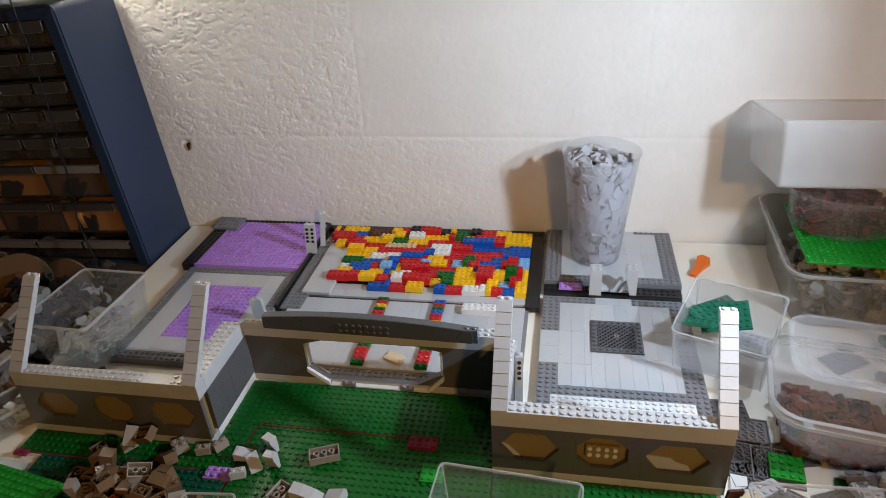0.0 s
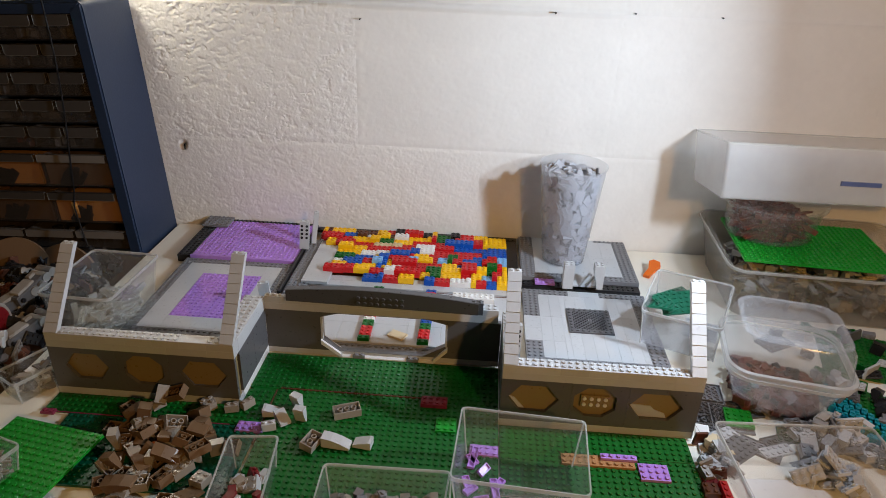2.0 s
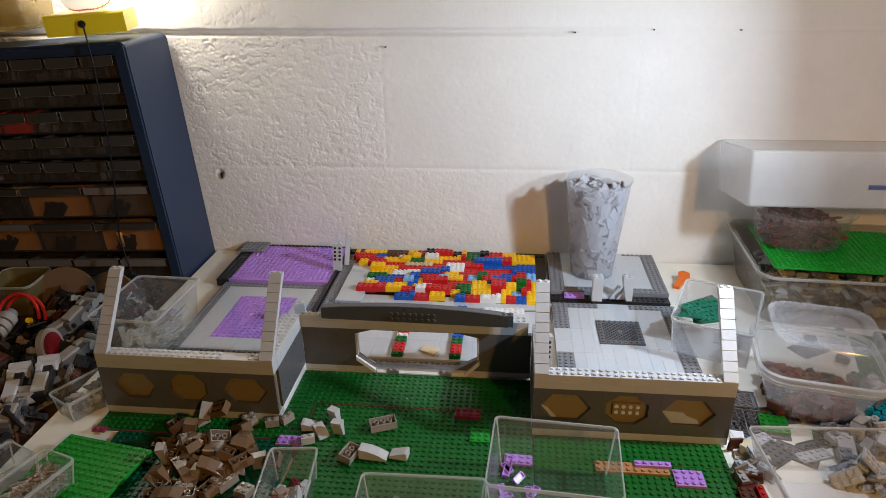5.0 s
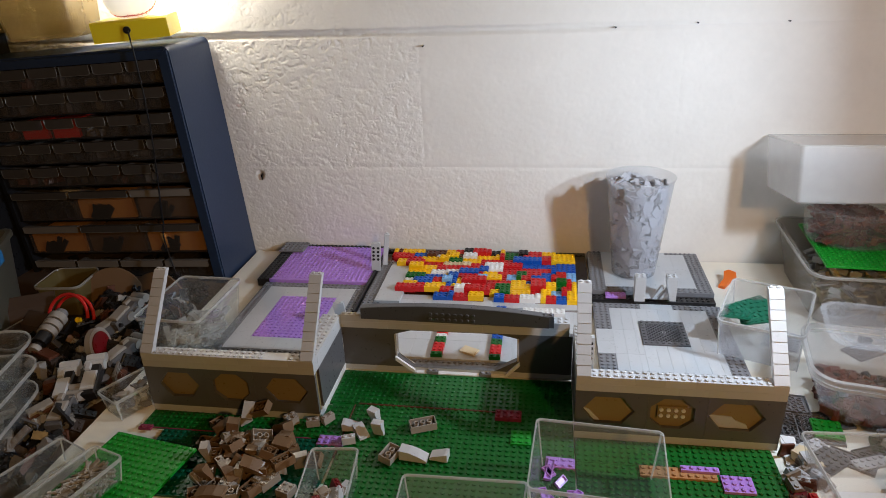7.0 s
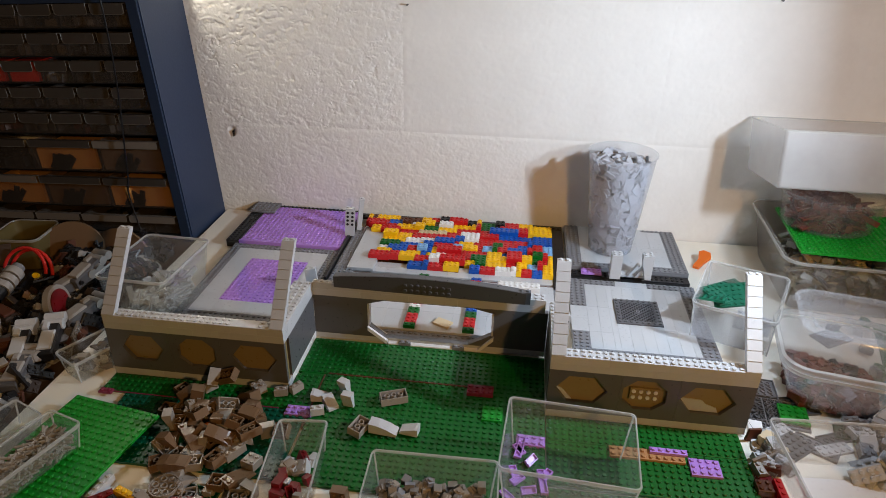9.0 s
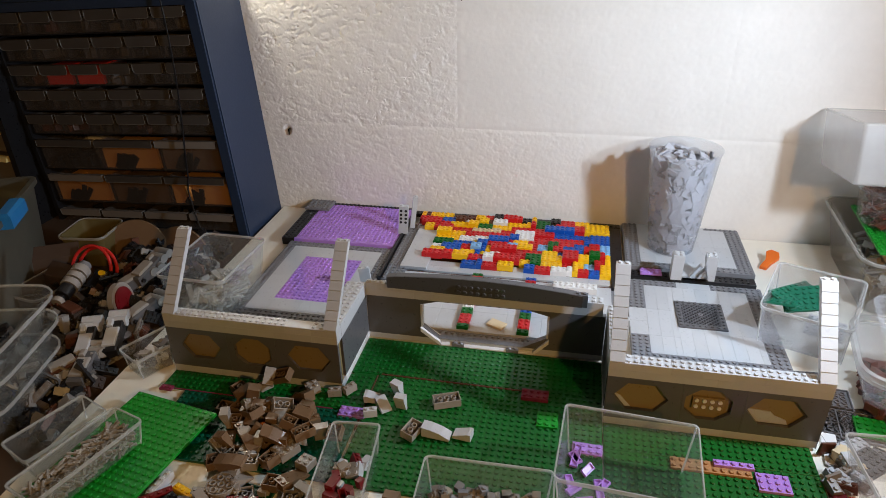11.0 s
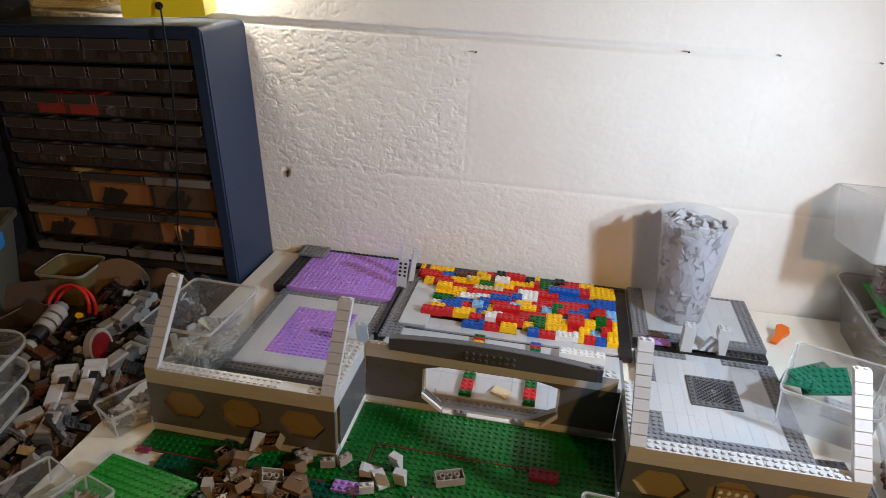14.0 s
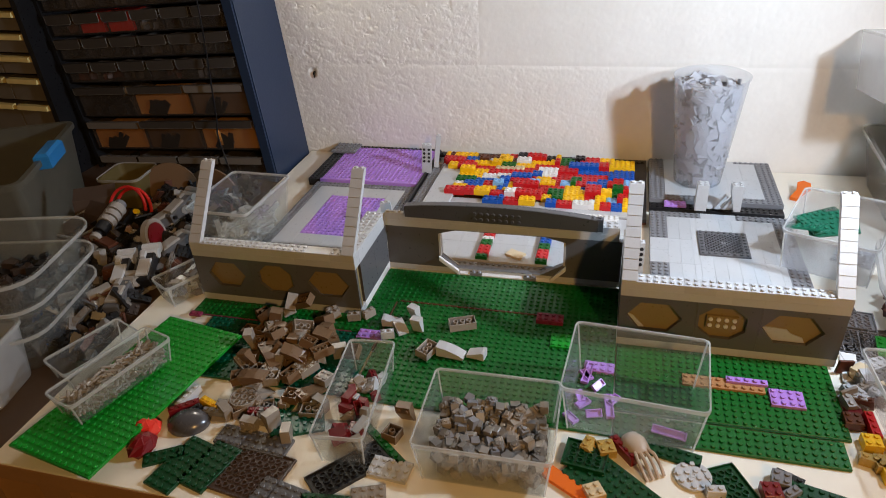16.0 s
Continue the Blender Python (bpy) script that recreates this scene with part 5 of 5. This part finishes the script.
# open box at the front right
tray = tub("clear_box", "large clear open box with white paper and grey bricks", .325, -.098, TOP, .150, .140, .172, .160, .050, CLOUD, 3, .005, "clear boxes", lip=.0015)
part("paper", Shape().box(-.06, .05, -.065, .045, .0022, .003), WH, tray, "white sheet of paper")
part("card", Shape().box(-.045, .06, -.055, .005, .0032, .0045), CREAM, tray, "cream card")
g = random.Random(9)
pile = Shape()
for k in range(30):
    s = brick_shape(g.choice((1, 2, 2)), g.choice((1, 2, 4)), g.choice((P, B)), True)
    pile.merged(s, pose(min(.062, .042 + g.gauss(0, .014)), min(.058, .046 + g.gauss(0, .012)), .004 + .012 * g.random(), g.uniform(-50, 50), g.uniform(-50, 50), g.uniform(0, 360)))
part("brick_filling", pile, LG, tray, "light grey bricks", kind="stuff")
# plates and oddments between the boxes
for x, y, nx, ny, m, rz, back, z in ((.262, .090, 6, 5, MG, -6, True, TOP), (.262, .052, 5, 6, DG, -4, True, TOP), (.290, .040, 4, 4, BG, -8, False, TOP + .0042), (.283, .044, 6, 6, MG, -8, True, TOP),
                                     (.300, -.006, 6, 3, MG, -32, True, TOP), (.270, -.012, 6, 4, DG, 38, False, TOP), (.330, .012, 6, 2, DG, 22, True, TOP), (.350, .020, 5, 3, DGR, -14, True, TOP), (.244, -.012, 4, 2, LG, 52, True, TOP), (.258, .010, 6, 2, LG, 30, False, TOP), (.246, .120, 6, 4, DG, 4, False, TOP), (.505, .200, 12, 14, GR, -16, False, TOP), (.470, .075, 6, 10, GR, -24, False, TOP)):
    flat_plate(x, y, nx, ny, m, rz, "loose " + {"mid_grey_plastic": "grey", "dark_grey_plastic": "dark grey", "bright_green_plastic": "bright green", "dark_green_plastic": "dark green", "light_grey_plastic": "light grey", "green_plastic": "green"}[m.name] + " plate lying on the cream table", z, back)
for k in range(10):
    x, y = .412 + .0032 * k, .105 - .009 * k
    loose("b22", TL, x, y, TOP, -24, 0, 0, "teal brick in a row on the table", "teal bricks")
    loose("b22", TL, x + .017, y + .006, TOP, -24, 0, 0, "teal brick in a row on the table", "teal bricks")
for x, y, nx, ny, m, rz, back in ((.300, .062, 6, 4, DG, 12, True), (.385, .035, 6, 4, MG, -30, True), (.318, -.008, 5, 2, LG, 20, False), (.432, .000, 8, 4, DG, -20, False), (.250, .030, 4, 4, DG, 10, True), (.450, .130, 8, 6, GR, -30, False), (.560, .110, 10, 8, DG, 15, False), (.400, .220, 6, 4, MG, 30, True), (.300, .240, 6, 6, LG, -24, False), (.520, .040, 8, 8, MG, 8, True)):
    flat_plate(x, y, nx, ny, m, rz, "loose toy plate among others on the cream table", TOP, back)
g = random.Random(12)
for k in range(60):
    x, y = g.uniform(.40, .60), g.uniform(-.03, .26)
    loose(g.choice(("b22", "p24", "b12", "slope")), g.choice((DG, GR, MG, BK, LG)), x, y, TOP + .0035, g.uniform(0, 360), g.choice((0, 0, 90)), g.uniform(-20, 20), "small loose brick at the table's crowded end")
for k in range(34):
    x, y = g.uniform(.345, .43), g.uniform(-.012, .035)
    loose(g.choice(("b22", "tall", "slope", "b12", "p24")), g.choice((LG, LG, MG)), x, y, TOP + g.choice((0, 0, .006)), g.uniform(0, 360), g.choice((0, 0, 90)), g.uniform(-25, 25), "light grey brick lying loose on the cream table")
for k in range(22):
    x, y = g.uniform(.226, .262), g.uniform(-.06, -.005)
    loose(g.choice(("b12", "slope", "b11", "tile22")), g.choice((LG, TN, BN, STONE, MG)), x, y, TOP, g.uniform(0, 360), g.choice((0, 0, 90)), g.uniform(-15, 15), "small loose brick beside the green plate")
for x, y, m, k in ((.228, -.070, DR, "p24"), (.238, -.084, RD, "b14"), (.232, -.106, YL, "b22"), (.248, -.112, YL, "b12"), (.226, -.124, GD, "slope"), (.236, -.130, GD, "b22"), (.240, -.142, YL, "b22"), (.222, -.080, BN, "b22"), (.246, -.098, WH, "b11"), (.251, -.135, RD, "b12")):
    loose(k, m, x, y, TOP, 37 * len(k) - 20, 0, 0, "small coloured brick beside the green plate")
whole("white_tile", Shape().box(-.008, .008, -.024, .024, 0, P), WH, "white oblong tile flat on the table by the brick wall", "toy tile", pose(.2395, .004, TOP, 0, 0, -8))
handle = Shape().slab([(0, 0), (.010, 0), (.014, .016), (.020, .030), (.016, .040), (.004, .042), (-.002, .036), (.003, .018)], 0, .006)
whole("orange_piece", handle, OR, "orange toy piece lying on the table by the wall", "toy part", pose(.247, .398, TOP + .006, -72, 0, -28), smooth=False)


# ---- clutter on the side table ----
DIRTY = plastic("old_white_plastic", (.31, .29, .27))
RUST = plastic("old_brown_plastic", (.11, .045, .03))
# brown darkened to carry the shade over this clutter
DIMBROWN = plastic("shaded_brown_plastic", (.036, .023, .017))
ST = TOP - .006
g = random.Random(17)
heap_thing = thing("brick_heap", "heap of black, brown and grey bricks on the side table", "brick heap", 0, 0, 0, kind="stuff")
HEAP = {}
for k in range(760):
    u = g.random()
    y = -.14 + .46 * u
    x = g.uniform(-.775 + .01 * u, -.612 - .01 * u)
    kind = g.choice(("b14", "b12", "b12", "b11", "b22", "p24", "p24", "tall"))
    m = g.choice((DIRTY, BK, BK, BK, RUST, DG, BK, PEWTER, DIMBROWN, BK, BK) if u < .5 else (BK, BK, DIMBROWN, BK, RUST, BK, BK, DIRTY, BK, BK, BK))
    me = loose_mesh(kind, m)
    mx = settled(me, x, y, ST + g.choice((0, .004, .010, .018)), g.choice((0, 90, 35, -40)), g.uniform(-45, 45), g.uniform(0, 360))
    HEAP.setdefault(m.name, (m, Shape()))[1].add([tuple(mx @ v.co) for v in me.vertices], [tuple(p.vertices) for p in me.polygons])
for m, s in HEAP.values():
    part("heaped_bricks", s, m, heap_thing, kind="stuff")


def robot_model(x, y, z, rz, tilt, label, m1, m2):
    t = thing("robot_model", label, "toy model", x, y, z, "model parts on the side table", rz=rz, rx=tilt)
    part("body", Shape().box(-.010, .010, 0, .052, 0, .014, .002), m1, t)
    part("cover", Shape().box(-.008, .008, .006, .036, .0142, .018, .001), m2, t)
    part("knee", Shape().box(-.0085, -.0015, .039, .050, .0142, .0185, .001), m2, t)
    part("peg", Shape().cyl(0, 0, -.0135, .0135, .0032, n=10), BK, t, m=pose(0, .006, .007, 0, 90, 0), smooth=True)
    for k in range(2):
        part("joint", Shape().cyl(0, 0, -.012, .012, .007, n=14), m2, t, m=pose(0, .054 + .012 * k, .008, 0, 90, 0), smooth=True)
    return t


for x, y, z, rz, tilt, a, b in ((-.644, -.026, .014, 21, 14, BK, LG), (-.616, -.010, .016, 20, 14, BK, LG), (-.624, -.066, .010, 14, 8, DG, DIRTY), (-.690, .120, .022, -30, 12, DG, DIRTY), (-.672, .135, .030, -10, 14, DG, DIRTY), (-.655, -.105, .008, 40, 4, DIMBROWN, DIRTY), (-.712, .060, .012, 70, 5, DIMBROWN, BN), (-.640, .060, .012, -15, 6, DG, DIRTY), (-.668, -.060, .010, -35, 6, RUST, DIRTY)):
    robot_model(x, y, z, rz, tilt, "jointed black and grey robot model lying in the brick heap", a, b)
canister = thing("model_canister", "white ringed toy cylinder with black joints lying in the brick heap", "toy part", -.752, .070, .020, rz=4, rx=14)
at = 0.0
for length, r, m, name in ((.008, .0085, DIRTY, "tip"), (.006, .0055, BK, "neck"), (.018, .0110, BK, "barrel"), (.010, .0135, DIRTY, "ring"), (.003, .0105, BK, "joint"),
                           (.010, .0135, DIRTY, "ring"), (.003, .0105, BK, "joint"), (.012, .0135, DIRTY, "ring"), (.010, .0090, MG, "tail")):
    part(name, Shape().cyl(0, 0, 0, length - .0008, r - .0006, r, 18).cyl(0, 0, length - .0008, length, r, r - .0010, 18), m, canister, m=pose(0, at, .0135, -90), smooth=True)
    at += length
HOSE = mat("red_hose_rubber", (.62, .025, .02), .4)
for k in range(2):
    pts = []
    for i in range(25):
        a = math.pi * i / 24
        pts.append((-.782 + .034 * math.cos(math.pi - a) + .006 * k, .178 + .016 * math.sin(a) + .005 * k, .022 + .033 * math.sin(a) - .005 * k))
    whole("red_hose", Shape().tube(pts, .0026, 8), HOSE, "red rubber toy hose bent in an arch", "toy hose", smooth=True)
whole("yellow_peg", Shape().cyl(0, 0, 0, .008, .004, n=12), YL, "small yellow peg in the brick heap", "toy part", pose(-.738, .150, .036, 60, 0, 20), smooth=True)
disc = Shape().cyl(0, 0, 0, .008, .026, n=28)
roundel = thing("toy_disc", "white and red toy disc standing in the heap", "toy part", -.672, .092, .030, rx=80, rz=98)
part("disc", disc, DIRTY, roundel, smooth=True)
part("hub", Shape().cyl(0, 0, .0081, .0095, .020, n=28), DR, roundel, "dark red hub", smooth=True)
for x, y, r, h, rz in ((-.765, .268, .058, .070, 10), (-.688, .272, .060, .062, -8)):
    arch = [(r * math.cos(a), h * math.sin(a)) for a in [math.pi * i / 18 for i in range(19)]]
    t = thing("cardboard_disc", "curved brown cardboard piece propped at the cabinet", "cardboard", x, y, ST, "cardboard pieces", rz=rz, rx=-12)
    part("sheet", Shape().slab(arch, 0, .004), CARD, t)
for x, y, rz, w in ((-.868, .150, 28, .070), (-.822, .118, -12, .052)):
    sh = Shape().prism([(0, 0), (.002, 0), (.012, .046), (.030, .060), (.029, .062), (.010, .048)], 0, w)
    whole("cardboard_sheet", sh, mat("dark_brown_card", (.060, .036, .024), .7, grain=.08, scale=60, bump=.0003), "dark brown bent cardboard sheet among the clutter", "cardboard", pose(x, y, ST, 0, 0, rz), "cardboard pieces")
tray_dark = tub("parts_tray", "dark brown tray of black bricks below the cabinet", -.812, .122, ST, .050, .080, .060, .092, .040, mat("brown_tray_plastic", (.05, .036, .03), .4), -10, .01, "trays")
heap(tray_dark, 40, .04, .07, .03, (BK, DIMBROWN), 51)
for k, (x, y, z) in enumerate(((-.748, -.118, ST), (-.744, -.112, ST + .034), (-.742, -.110, ST + .068))):
    t = tub("deep_tub", ("clear tub of dark blue and brown bricks under another", "clear empty tub nested in a stack", "clear tub of black bricks on a stack")[k], x, y, z, .172, .124, .205, .154, .062, CLEAR, 12, .03, "stacked tubs", lip=.006)
    if k != 1:
        heap(t, 110, .130, .090, .026 if k else .022, (BK, BK, DIMBROWN) if k else (DIMBROWN, BL, BK), 60 + k)
bin_t = thing("handled_bin", "grey bin with a blue handle beyond the stacked tubs", "container", -.922, .100, ST, rz=25)
part("bin", tub_shape(.14, .21, .160, .250, .152, .012, .002, .006, .008), clear("smoky_bin_plastic", (.60, .59, .52), .45, .3, (.30, .29, .24)), bin_t, smooth=True)
part("handle", Shape().box(.076, .098, -.045, .020, .138, .160, .004), mat("blue_handle_plastic", (.02, .18, .46), .35), bin_t, "blue handle")
tub("storage_tub", "yellowed cloudy tub below the cabinet", -.838, .262, ST, .062, .060, .074, .070, .058, clear("yellowed_plastic", (.72, .62, .30), .35, .3, (.50, .42, .20)), 6, .01, "tubs at the table's end")
tub("storage_tub", "frosted tub at the side table's front corner", -.700, -.205, ST, .085, .075, .100, .090, .075, FROST, 12, .015, "tubs at the table's end")
